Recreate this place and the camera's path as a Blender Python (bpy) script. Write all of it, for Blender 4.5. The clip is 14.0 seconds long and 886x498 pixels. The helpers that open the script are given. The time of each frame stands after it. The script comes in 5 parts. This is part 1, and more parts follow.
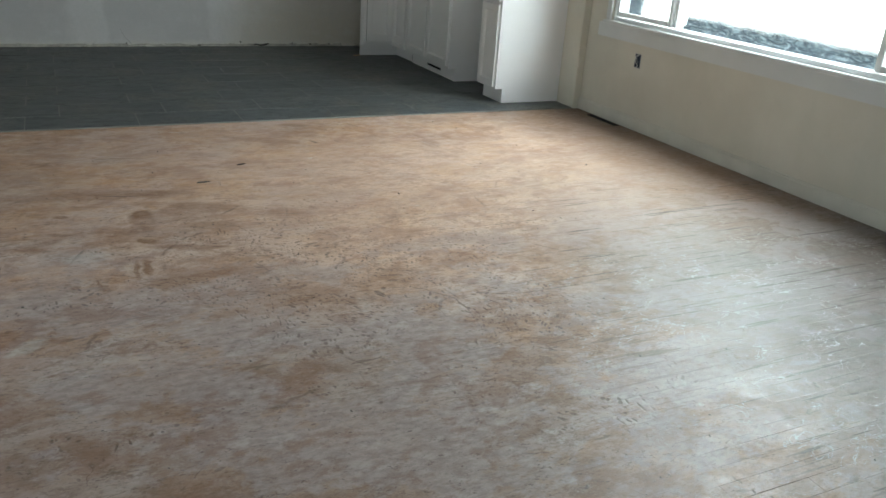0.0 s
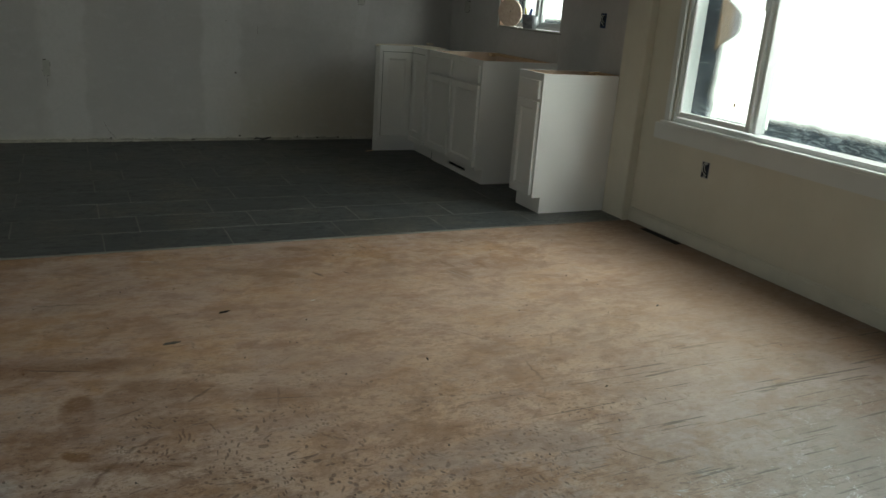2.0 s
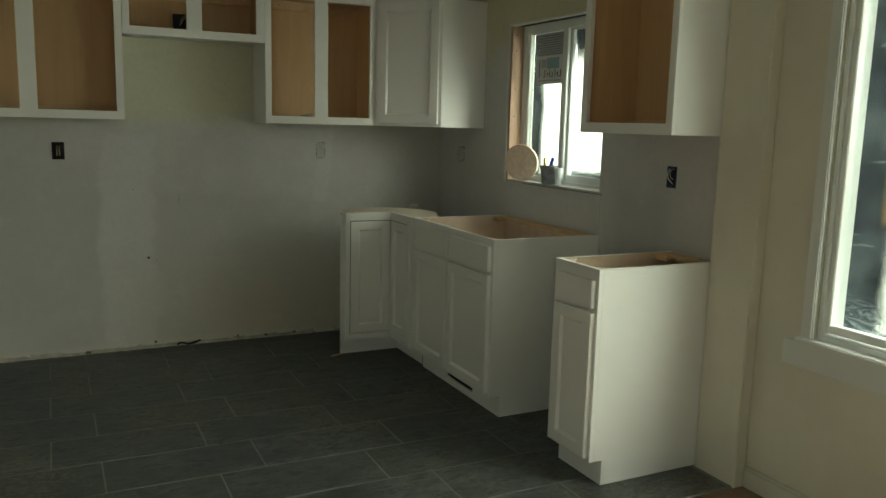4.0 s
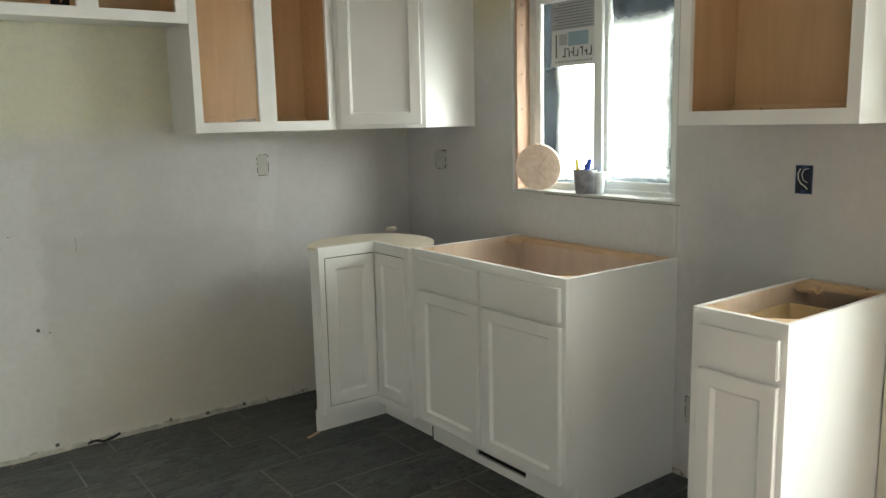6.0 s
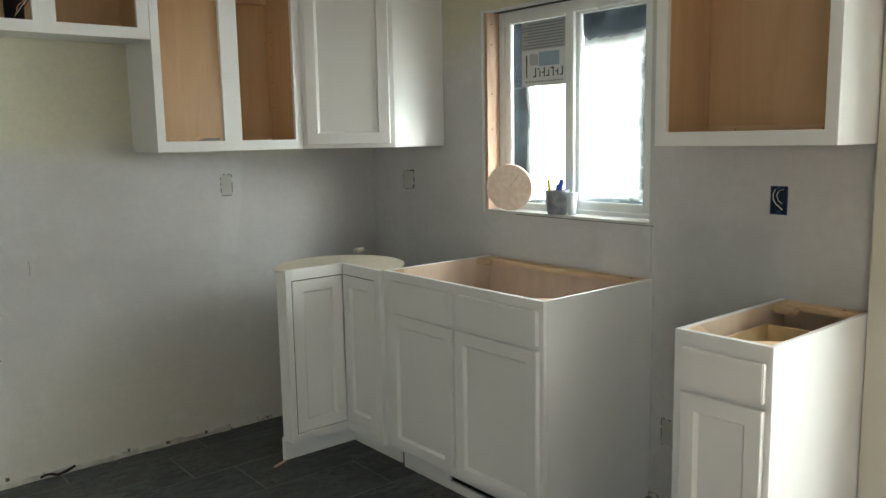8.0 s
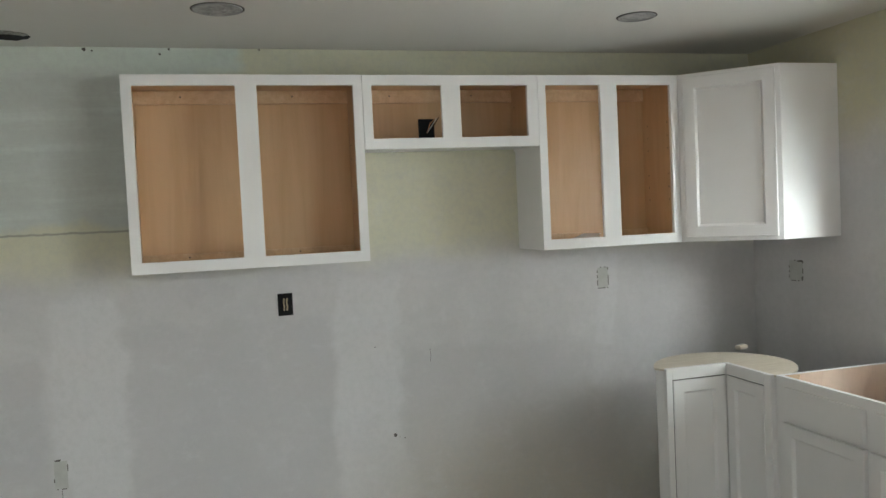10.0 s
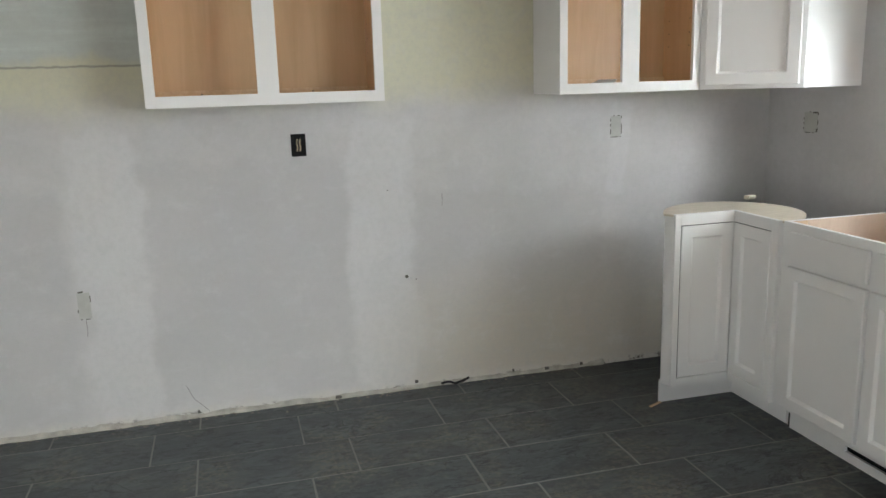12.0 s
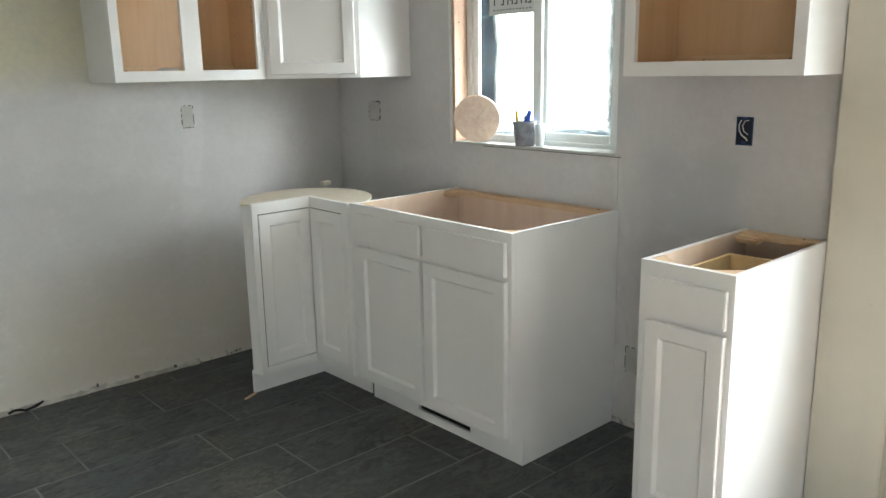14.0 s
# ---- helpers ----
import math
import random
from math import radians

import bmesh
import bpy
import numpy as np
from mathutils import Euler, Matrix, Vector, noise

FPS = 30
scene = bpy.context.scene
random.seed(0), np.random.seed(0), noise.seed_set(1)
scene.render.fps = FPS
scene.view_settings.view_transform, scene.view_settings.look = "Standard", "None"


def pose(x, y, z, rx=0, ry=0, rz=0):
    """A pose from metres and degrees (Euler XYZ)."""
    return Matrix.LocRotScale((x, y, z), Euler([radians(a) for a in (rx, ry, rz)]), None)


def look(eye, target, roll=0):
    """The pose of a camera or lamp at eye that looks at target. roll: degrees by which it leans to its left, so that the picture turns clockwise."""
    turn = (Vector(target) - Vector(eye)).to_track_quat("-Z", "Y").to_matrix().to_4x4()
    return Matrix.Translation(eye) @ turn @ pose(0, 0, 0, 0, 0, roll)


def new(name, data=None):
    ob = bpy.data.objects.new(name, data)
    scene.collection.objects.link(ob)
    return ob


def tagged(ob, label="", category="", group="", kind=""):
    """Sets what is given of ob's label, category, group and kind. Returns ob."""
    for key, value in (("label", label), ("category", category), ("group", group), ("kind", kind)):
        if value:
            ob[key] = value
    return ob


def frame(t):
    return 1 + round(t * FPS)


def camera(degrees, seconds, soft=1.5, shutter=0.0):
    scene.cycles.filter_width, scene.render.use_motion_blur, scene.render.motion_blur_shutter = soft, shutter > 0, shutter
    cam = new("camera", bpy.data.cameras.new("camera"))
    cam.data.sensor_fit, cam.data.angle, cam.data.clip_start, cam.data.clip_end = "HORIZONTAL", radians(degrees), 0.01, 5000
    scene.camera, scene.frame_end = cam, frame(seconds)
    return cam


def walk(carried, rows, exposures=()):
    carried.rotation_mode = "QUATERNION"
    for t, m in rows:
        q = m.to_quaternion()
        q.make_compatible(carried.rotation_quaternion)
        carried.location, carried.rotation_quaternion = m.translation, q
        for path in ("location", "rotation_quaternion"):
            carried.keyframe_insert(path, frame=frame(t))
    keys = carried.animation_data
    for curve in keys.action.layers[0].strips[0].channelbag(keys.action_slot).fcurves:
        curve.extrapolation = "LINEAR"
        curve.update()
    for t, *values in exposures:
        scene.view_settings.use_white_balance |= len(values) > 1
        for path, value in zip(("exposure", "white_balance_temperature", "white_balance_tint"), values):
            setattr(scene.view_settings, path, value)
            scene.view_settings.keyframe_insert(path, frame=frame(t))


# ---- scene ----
import itertools

cam = camera(58.6, 14.0)
PATH = [
    (0, (-3.518, -7.724, 1.24), (-2.685, -6.077, 0.47), 4.1),
    (0.5, (-3.551, -7.672, 1.3), (-2.697, -5.959, 0.721), 3.6),
    (1, (-3.485, -7.461, 1.278), (-2.614, -5.752, 0.713), 3.5),
    (1.5, (-3.32, -7.13, 1.25), (-2.463, -5.42, 0.664), 3.9),
    (2, (-3.227, -6.773, 1.271), (-2.39, -5.06, 0.666), 4.1),
    (2.5, (-3.001, -6.335, 1.336), (-2.133, -4.599, 0.853), 2.5),
    (3, (-2.769, -5.91, 1.355), (-1.855, -4.184, 0.926), 2.9),
    (3.5, (-2.615, -5.432, 1.399), (-1.668, -3.706, 1.045), 2.5),
    (4, (-2.451, -4.994, 1.404), (-1.569, -3.226, 1.092), 1.5),
    (4.2, (-2.41, -4.823, 1.42), (-1.559, -3.04, 1.11), 0.7),
    (6.3, (-2.521, -3.637, 1.424), (-1.288, -2.098, 1.09), -1.3),
    (6.5, (-2.526, -3.626, 1.429), (-1.268, -2.109, 1.089), -1.1),
    (7, (-2.496, -3.624, 1.415), (-1.226, -2.119, 1.065), -0.6),
    (7.2, (-2.49, -3.619, 1.393), (-1.208, -2.124, 1.047), -0.3),
    (9.3, (-2.587, -3.565, 1.538), (-1.651, -1.8, 1.445), -2.8),
    (9.5, (-2.597, -3.55, 1.551), (-1.816, -1.711, 1.461), -2.8),
    (10, (-2.651, -3.526, 1.557), (-2.119, -1.6, 1.473), -2.7),
    (10.5, (-2.676, -3.526, 1.546), (-2.126, -1.605, 1.463), -2.6),
    (11, (-2.666, -3.553, 1.497), (-2.144, -1.626, 1.377), -2.5),
    (11.5, (-2.69, -3.55, 1.487), (-2.207, -1.632, 1.189), -2.1),
    (12, (-2.724, -3.534, 1.452), (-2.211, -1.646, 1.039), -1.7),
    (12.5, (-2.694, -3.544, 1.459), (-2.144, -1.679, 0.993), -1.7),
    (13, (-2.624, -3.562, 1.412), (-1.779, -1.807, 0.957), -1.3),
    (13.5, (-2.54, -3.597, 1.421), (-1.401, -2.021, 0.954), -1.0),
    (14, (-2.519, -3.597, 1.423), (-1.21, -2.153, 0.975), -1.0),
]
EXPOSURES = [
    (0, 0.30, 6060, 4),
    (0.5, -0.42, 6350, 1),
    (1.0, -1.62, 6500, 4),
    (1.5, -1.72, 6500, 5),
    (2.0, -0.92, 6750, 1),
    (2.5, -0.94, 7200, 0),
    (3.0, -1.24, 7600, -2),
    (3.5, -1.05, 7800, -4),
    (4.0, -0.35, 7750, -10),
    (6.5, 1.06, 6700, 6),
    (7.0, 1.06, 6600, 6),
    (9.5, 0.6, 6780, 1),
    (10.0, 1.05, 6420, 8),
    (11.0, 1.4, 6380, 10),
    (11.5, 1.45, 6370, 10),
    (12.0, 1.40, 6360, 11),
    (12.5, 1.62, 6360, 11),
    (13.0, 1.58, 6340, 10),
    (13.5, 1.62, 6350, 8),
    (14.0, 1.36, 6400, 7),
]
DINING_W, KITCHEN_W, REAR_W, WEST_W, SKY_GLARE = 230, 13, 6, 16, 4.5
walk(cam, [(t, look(eye, target, roll)) for t, eye, target, roll in PATH], EXPOSURES)

# ---- world, sun and large lights ----
world = bpy.data.worlds.new("overcast_sky")
scene.world = world
world.use_nodes = True
sky = world.node_tree.nodes.new("ShaderNodeTexSky")
sky.sky_type = "NISHITA"
sky.sun_disc = False
sky.sun_elevation = radians(42)
sky.sun_rotation = radians(100)
world.node_tree.links.new(sky.outputs[0], world.node_tree.nodes["Background"].inputs[0])
world.node_tree.nodes["Background"].inputs[1].default_value = 0.12


def area(name, place, target, w, h, watts, colour):
    lamp = bpy.data.lights.new(name, "AREA")
    lamp.shape, lamp.size, lamp.size_y, lamp.energy, lamp.color = "RECTANGLE", w, h, watts, colour
    ob = new(name, lamp)
    ob.matrix_world = look(place, target)
    return ob


sun = bpy.data.lights.new("sun", "SUN")
sun.energy, sun.angle, sun.color = 0.8, radians(15), (1.0, 0.97, 0.92)
new("sun", sun).matrix_world = look((30, 5, 30), (0, 0, 0))
area("daylight_dining_window", (1.0, -4.485, 2.42), (-1.2, -4.485, 0.30), 3.0, 1.7, DINING_W, (0.96, 1.0, 1.0))
area("daylight_kitchen_window", (0.32, -1.36, 1.54), (-3, -1.36, 1.54), 1.05, 1.0, KITCHEN_W, (0.93, 0.97, 1.0))
# assumed daylight from behind the camera, through an unseen opening
area("assumed_rear_daylight", (-3.0, -9.98, 1.15), (-3.0, -5.0, 1.15), 2.0, 2.0, REAR_W, (1.0, 0.985, 0.96))

# fill light added for the east wall; its doorway is unseen and assumed
area("west_fill_light", (-5.42, -6.0, 1.1), (0, -5.0, 1.1), 1.7, 1.9, WEST_W, (0.97, 1.0, 0.99))


# ---- shader helpers ----
class Nodes:
    """A material and short ways to wire it."""

    def __init__(self, name, rough=0.5, metal=0.0):
        self.m = bpy.data.materials.new(name)
        self.m.use_nodes = True
        self.t = self.m.node_tree
        self.b = self.t.nodes["Principled BSDF"]
        self.b.inputs["Roughness"].default_value = rough
        self.b.inputs["Metallic"].default_value = metal
        self.place = self.t.nodes.new("ShaderNodeNewGeometry").outputs["Position"]

    def wire(self, v, socket):
        if isinstance(v, bpy.types.NodeSocket):
            self.t.links.new(v, socket)
        elif isinstance(v, (tuple, list)) and len(v) == 3 and socket.type == "RGBA":
            socket.default_value = (*v, 1)
        else:
            socket.default_value = v

    def f(self, op, a, b=0.5, c=0.5):
        n = self.t.nodes.new("ShaderNodeMath")
        n.operation = op
        for i, v in enumerate((a, b, c)):
            self.wire(v, n.inputs[i])
        return n.outputs[0]

    def mix(self, fac, a, b, blend="MIX"):
        n = self.t.nodes.new("ShaderNodeMix")
        n.data_type, n.blend_type = "RGBA", blend
        self.wire(fac, n.inputs[0])
        self.wire(a, n.inputs[6])
        self.wire(b, n.inputs[7])
        return n.outputs[2]

    def stretch(self, sx, sy, sz, turn=0.0, src=None):
        n = self.t.nodes.new("ShaderNodeMapping")
        n.inputs["Scale"].default_value = (sx, sy, sz)
        n.inputs["Rotation"].default_value = (0, 0, radians(turn))
        self.wire(src or self.place, n.inputs[0])
        return n.outputs[0]

    def grain(self, scale, detail=4.0, rough=0.55, src=None, bend=0.0):
        n = self.t.nodes.new("ShaderNodeTexNoise")
        n.inputs["Scale"].default_value = scale
        n.inputs["Detail"].default_value = detail
        n.inputs["Roughness"].default_value = rough
        n.inputs["Distortion"].default_value = bend
        self.wire(src or self.place, n.inputs["Vector"])
        return n.outputs[0]

    def step(self, v, a, b, to0=0.0, to1=1.0):
        n = self.t.nodes.new("ShaderNodeMapRange")
        n.interpolation_type = "SMOOTHSTEP"
        self.wire(v, n.inputs["Value"])
        for key, x in (("From Min", a), ("From Max", b), ("To Min", to0), ("To Max", to1)):
            n.inputs[key].default_value = x
        return n.outputs[0]

    def axes(self, src=None):
        n = self.t.nodes.new("ShaderNodeSeparateXYZ")
        self.wire(src or self.place, n.inputs[0])
        return n.outputs

    def patch(self, u, v, u0, u1, v0, v1, soft):
        """One inside a soft-edged rectangle of the two coordinates, else nought."""
        a = self.f("MULTIPLY", self.step(u, u0 - soft, u0 + soft), self.step(u, u1 - soft, u1 + soft, 1, 0))
        b = self.f("MULTIPLY", self.step(v, v0 - soft, v0 + soft), self.step(v, v1 - soft, v1 + soft, 1, 0))
        return self.f("MULTIPLY", a, b)

    def bump(self, height, strength=0.3, distance=0.01):
        n = self.t.nodes.new("ShaderNodeBump")
        n.inputs["Strength"].default_value = strength
        n.inputs["Distance"].default_value = distance
        self.wire(height, n.inputs["Height"])
        self.wire(n.outputs[0], self.b.inputs["Normal"])

    def colour(self, c):
        self.wire(c, self.b.inputs["Base Color"])
        return self

    def rough(self, r):
        self.wire(r, self.b.inputs["Roughness"])
        return self


def paint(name, c, rough=0.45, vary=0.06, scale=3.0, bump=0.08, fine=220.0):
    """Painted or plain surface: slight unevenness at two scales and a fine relief."""
    n = Nodes(name, rough)
    big = n.grain(scale, 5)
    small = n.grain(scale * 14, 3)
    dark = tuple(x * (1 - vary * 2) for x in c)
    col = n.mix(n.step(big, 0.3, 0.7), dark, c)
    col = n.mix(n.step(small, 0.55, 0.75, 0, 0.35), col, dark)
    n.colour(col)
    n.rough(n.step(big, 0.3, 0.7, rough - 0.06, rough + 0.08))
    n.bump(n.grain(fine, 2), bump, 0.002)
    return n.m


def wood(name, a, b, axis=(1, 12, 12), rough=0.5, scale=4.0, lines=0.4):
    n = Nodes(name, rough)
    co = n.stretch(*axis)
    g = n.grain(scale, 6, 0.6, co, 0.6)
    fine = n.grain(scale * 6, 3, 0.6, co)
    col = n.mix(n.step(g, 0.3, 0.7), a, b)
    col = n.mix(n.step(fine, 0.5, 0.8, 0, lines), col, tuple(x * 0.7 for x in a))
    n.colour(col)
    n.bump(fine, 0.15, 0.002)
    return n.m


# ---- materials ----
WHITE = paint("cabinet_paint", (0.81, 0.80, 0.80), 0.38, 0.02, 2.0, 0.04)
LINER = wood("maple_veneer", (0.58, 0.37, 0.205), (0.65, 0.43, 0.25), (5, 5, 0.4), 0.4, 3.0, 0.05)
RAW = wood("raw_pine", (0.60, 0.40, 0.24), (0.70, 0.50, 0.32), (6, 1.5, 6), 0.65)
JAMB = wood("jamb_lumber", (0.46, 0.30, 0.215), (0.54, 0.375, 0.28), (8, 8, 0.8), 0.7)
VINYL = paint("white_vinyl", (0.78, 0.80, 0.80), 0.3, 0.015, 2.0, 0.02)
TRIM = paint("trim_paint", (0.66, 0.675, 0.67), 0.4, 0.03, 4.0, 0.06)
BASEPAINT = paint("scuffed_cream_trim", (0.64, 0.62, 0.55), 0.42, 0.06, 5.0, 0.06)
BLACK = paint("black_plastic", (0.006, 0.006, 0.007), 0.85, 0.1)
BLUE = paint("blue_plastic_box", (0.02, 0.06, 0.16), 0.45, 0.1)
WIRE = paint("white_cable", (0.75, 0.75, 0.72), 0.5, 0.05)
COPPER = Nodes("copper", 0.35, 1.0).colour((0.72, 0.36, 0.2)).m
STEEL = paint("galvanised_steel", (0.42, 0.42, 0.43), 0.4, 0.15)
DECK = wood("round_deck_board", (0.60, 0.53, 0.43), (0.70, 0.63, 0.53), (2, 14, 2), 0.6)
PAPER = paint("paper", (0.68, 0.70, 0.72), 0.7, 0.05)
PRINT = paint("printed_bars", (0.22, 0.24, 0.27), 0.7, 0.1)
PRINTBLUE = paint("printed_blue", (0.30, 0.42, 0.52), 0.7, 0.1)
PATCH = paint("filler_patch", (0.52, 0.52, 0.50), 0.85, 0.08, 12)
SCORE = paint("torn_paper_edge", (0.13, 0.12, 0.11), 0.9, 0.2)
BAND = paint("grey_print_band", (0.42, 0.43, 0.46), 0.7, 0.05)


def kitchen_wall(name, along):
    """Skim-coated drywall: mud patches, taped joints, old cream paint left above."""
    n = Nodes(name, 0.75)
    warp = n.grain(2.6, 5, 0.6)
    ax = n.axes()
    shift = n.f("MULTIPLY", n.f("SUBTRACT", warp, 0.5), 0.30)
    u, v = n.f("ADD", ax[along], shift), n.f("ADD", ax[2], n.f("MULTIPLY", shift, 0.8))
    mud = (0.595, 0.578, 0.585) if along == 0 else (0.585, 0.562, 0.568)
    board = (0.455, 0.446, 0.462)
    light = (0.650, 0.638, 0.655)
    cream = (0.63, 0.61, 0.475)
    cloud = n.grain(1.7, 6, 0.6)
    col = n.mix(n.step(cloud, 0.35, 0.68), (0.525, 0.513, 0.52), mud)
    if along == 0:
        for u0, u1, v0, v1, s, k, c in (
            (-3.08, -2.20, 0.04, 1.14, 0.03, 0.42, board),
            (-1.895, -0.96, 0.04, 0.95, 0.03, 0.42, (0.45, 0.44, 0.445)),
            (-4.6, -3.38, 0.06, 1.06, 0.03, 0.42, board),
            (-2.19, -1.905, -0.2, 1.3, 0.025, 0.5, light),
            (-3.34, -3.09, -0.2, 1.3, 0.025, 0.5, light),
            (-0.92, -0.80, 0.9, 1.33, 0.02, 0.35, light),
            (-0.33, -0.22, 0.8, 1.33, 0.03, 0.3, light),
        ):
            col = n.mix(n.f("MULTIPLY", n.patch(u, v, u0, u1, v0, v1, s), k), col, c)
        col = n.mix(n.step(v, 1.30, 1.50), col, cream)
        # bare board and old texture high up beyond the cabinets
        col = n.mix(n.patch(u, v, -6.0, -2.75, 1.575, 3.0, 0.03), col, (0.54, 0.57, 0.55))
        streak = n.grain(3.0, 5, 0.6, n.stretch(0.4, 1, 5.0))
        col = n.mix(n.f("MULTIPLY", n.step(streak, 0.45, 0.7), n.patch(u, v, -6.0, -2.6, 1.6, 3.0, 0.04)), col, (0.62, 0.66, 0.635))
        col = n.mix(n.patch(u, v, -6.0, -2.55, 2.2, 3.0, 0.03), col, (0.60, 0.65, 0.60))
        crack = n.patch(u, n.f("ADD", ax[2], n.f("MULTIPLY", n.grain(30, 3), 0.012)), -6.0, -3.0, 1.558, 1.566, 0.003)
        col = n.mix(n.f("MULTIPLY", crack, 0.7), col, (0.22, 0.22, 0.2))
    else:
        for u0, u1, v0, v1, s, k, c in (
            (-2.30, -1.95, 0.5, 1.12, 0.07, 0.75, board),
            (-0.30, -0.02, -0.2, 1.5, 0.05, 0.4, light),
            (-1.75, -0.95, 0.88, 1.05, 0.03, 0.35, light),
            (-1.86, -1.81, -0.2, 1.1, 0.01, 0.4, light),
        ):
            col = n.mix(n.f("MULTIPLY", n.patch(u, v, u0, u1, v0, v1, s), k), col, c)
        col = n.mix(n.step(v, 1.70, 1.98), col, (0.56, 0.525, 0.37))
        edge = n.patch(n.f("ADD", ax[1], n.f("MULTIPLY", n.grain(12, 3), 0.006)), ax[2], -1.822, -1.818, 0.9, 1.09, 0.0015)
        col = n.mix(n.f("MULTIPLY", edge, 0.5), col, (0.25, 0.24, 0.23))
    if along == 0:
        # warm brown low on the right, painted for the shadow by the base cabinets
        col = n.mix(n.f("MULTIPLY", n.step(v, 0.75, 0.2), n.step(u, -2.4, -1.5, 0.1, 0.85)), col, (0.545, 0.495, 0.42))
    low = n.f("ADD", ax[2], n.f("MULTIPLY", n.grain(9, 5, 0.7), 0.09))
    col = n.mix(n.step(low, 0.11, 0.05, 0, 0.7), col, (0.585, 0.555, 0.495))
    chips = n.f("MULTIPLY", n.step(n.grain(19, 6, 0.75), 0.53, 0.58), n.step(ax[2], 0.034, 0.012))
    col = n.mix(chips, col, (0.12, 0.10, 0.09))
    smudge = n.grain(5.5, 8, 0.72)
    col = n.mix(n.step(smudge, 0.52, 0.66, 0, 0.20), col, (0.46, 0.46, 0.465))
    col = n.mix(n.step(smudge, 0.46, 0.34, 0, 0.22), col, (0.64, 0.635, 0.63))
    trowel = n.grain(7.0, 6, 0.68, n.stretch(1, 1, 2.0), 0.5)
    col = n.mix(n.step(trowel, 0.5, 0.78, 0, 0.28), col, light)
    sand = n.grain(34, 5, 0.7)
    col = n.mix(n.step(sand, 0.42, 0.62, 0, 0.16), col, (0.44, 0.44, 0.445))
    specks = n.grain(70, 3, 0.6)
    col = n.mix(n.step(specks, 0.62, 0.75, 0, 0.25), col, (0.36, 0.36, 0.36))
    n.colour(col)
    relief = n.f("ADD", n.f("MULTIPLY", trowel, 1.0), n.f("MULTIPLY", specks, 0.25))
    n.bump(relief, 0.25, 0.006)
    return n.m


WALL_N = kitchen_wall("skim_coat_north", 0)
WALL_E = kitchen_wall("skim_coat_east", 1)


def cream_wall():
    n = Nodes("cream_wall_paint", 0.6)
    g = n.grain(1.4, 5, 0.6)
    col = n.mix(n.step(g, 0.3, 0.7), (0.575, 0.545, 0.465), (0.65, 0.62, 0.54))
    streak = n.grain(2.2, 5, 0.6, n.stretch(1, 3.0, 0.5))
    col = n.mix(n.step(streak, 0.5, 0.75, 0, 0.35), col, (0.55, 0.54, 0.47))
    marks = n.grain(24, 4, 0.7)
    col = n.mix(n.step(marks, 0.66, 0.75, 0, 0.4), col, (0.38, 0.35, 0.28))
    n.colour(col)
    n.bump(n.f("ADD", n.grain(150, 2), streak), 0.12, 0.002)
    return n.m


CREAM = cream_wall()
CEIL = paint("ceiling_paint", (0.70, 0.69, 0.65), 0.8, 0.03, 0.8, 0.3, 60.0)


def slate():
    n = Nodes("slate_look_porcelain", 0.55)
    info = n.t.nodes.new("ShaderNodeObjectInfo")
    co = n.t.nodes.new("ShaderNodeVectorMath")
    co.operation = "ADD"
    n.wire(n.place, co.inputs[0])
    off = n.t.nodes.new("ShaderNodeCombineXYZ")
    n.wire(n.f("MULTIPLY", info.outputs["Random"], 40.0), off.inputs[0])
    n.wire(n.f("MULTIPLY", info.outputs["Random"], 17.0), off.inputs[1])
    n.wire(off.outputs[0], co.inputs[1])
    src = co.outputs[0]
    veins = n.grain(3.6, 10, 0.76, n.stretch(1.0, 1.9, 1, 12, src), 1.4)
    fine = n.grain(42, 5, 0.65, src)
    dust = n.grain(2.0, 6, 0.7)
    col = n.mix(n.step(veins, 0.38, 0.62), (0.024, 0.029, 0.031), (0.130, 0.142, 0.144))
    broad = n.grain(1.6, 6, 0.6, n.stretch(1.0, 1.6, 1, 25, src), 0.8)
    col = n.mix(n.step(broad, 0.35, 0.65, 0.50, 0.0), col, (0.040, 0.050, 0.055))
    mott = n.grain(14, 8, 0.80, n.stretch(0.7, 1.6, 1, 14, src), 0.6)
    col = n.mix(n.step(mott, 0.50, 0.57, 0, 0.80), col, (0.019, 0.023, 0.025))
    col = n.mix(n.step(fine, 0.50, 0.70, 0, 0.22), col, (0.145, 0.152, 0.15))
    vein = n.f("ABSOLUTE", n.f("SUBTRACT", n.grain(3.2, 6, 0.62, n.stretch(0.6, 1.8, 1, 10, src), 1.0), 0.5))
    col = n.mix(n.f("MULTIPLY", n.step(vein, 0.011, 0.003), n.step(veins, 0.42, 0.56, 0, 0.9)), col, (0.012, 0.014, 0.016))
    pale = n.step(n.grain(11, 6, 0.7, n.stretch(0.7, 1.6, 1, 20, src)), 0.58, 0.72)
    col = n.mix(n.f("MULTIPLY", pale, 0.35), col, (0.17, 0.185, 0.19))
    col = n.mix(n.f("MULTIPLY", n.step(dust, 0.46, 0.66), n.step(fine, 0.45, 0.60, 0.10, 0.60)), col, (0.20, 0.172, 0.115))
    col = n.mix(n.f("MULTIPLY", info.outputs["Random"], 0.35), col, (0.045, 0.05, 0.053))
    n.colour(col)
    n.rough(n.step(veins, 0.3, 0.7, 0.36, 0.62))
    n.bump(n.f("ADD", veins, n.f("MULTIPLY", fine, 0.2)), 0.4, 0.003)
    return n.m


SLATE = slate()
GROUT = paint("grey_grout", (0.24, 0.236, 0.222), 0.9, 0.12, 6.0, 0.4, 120)


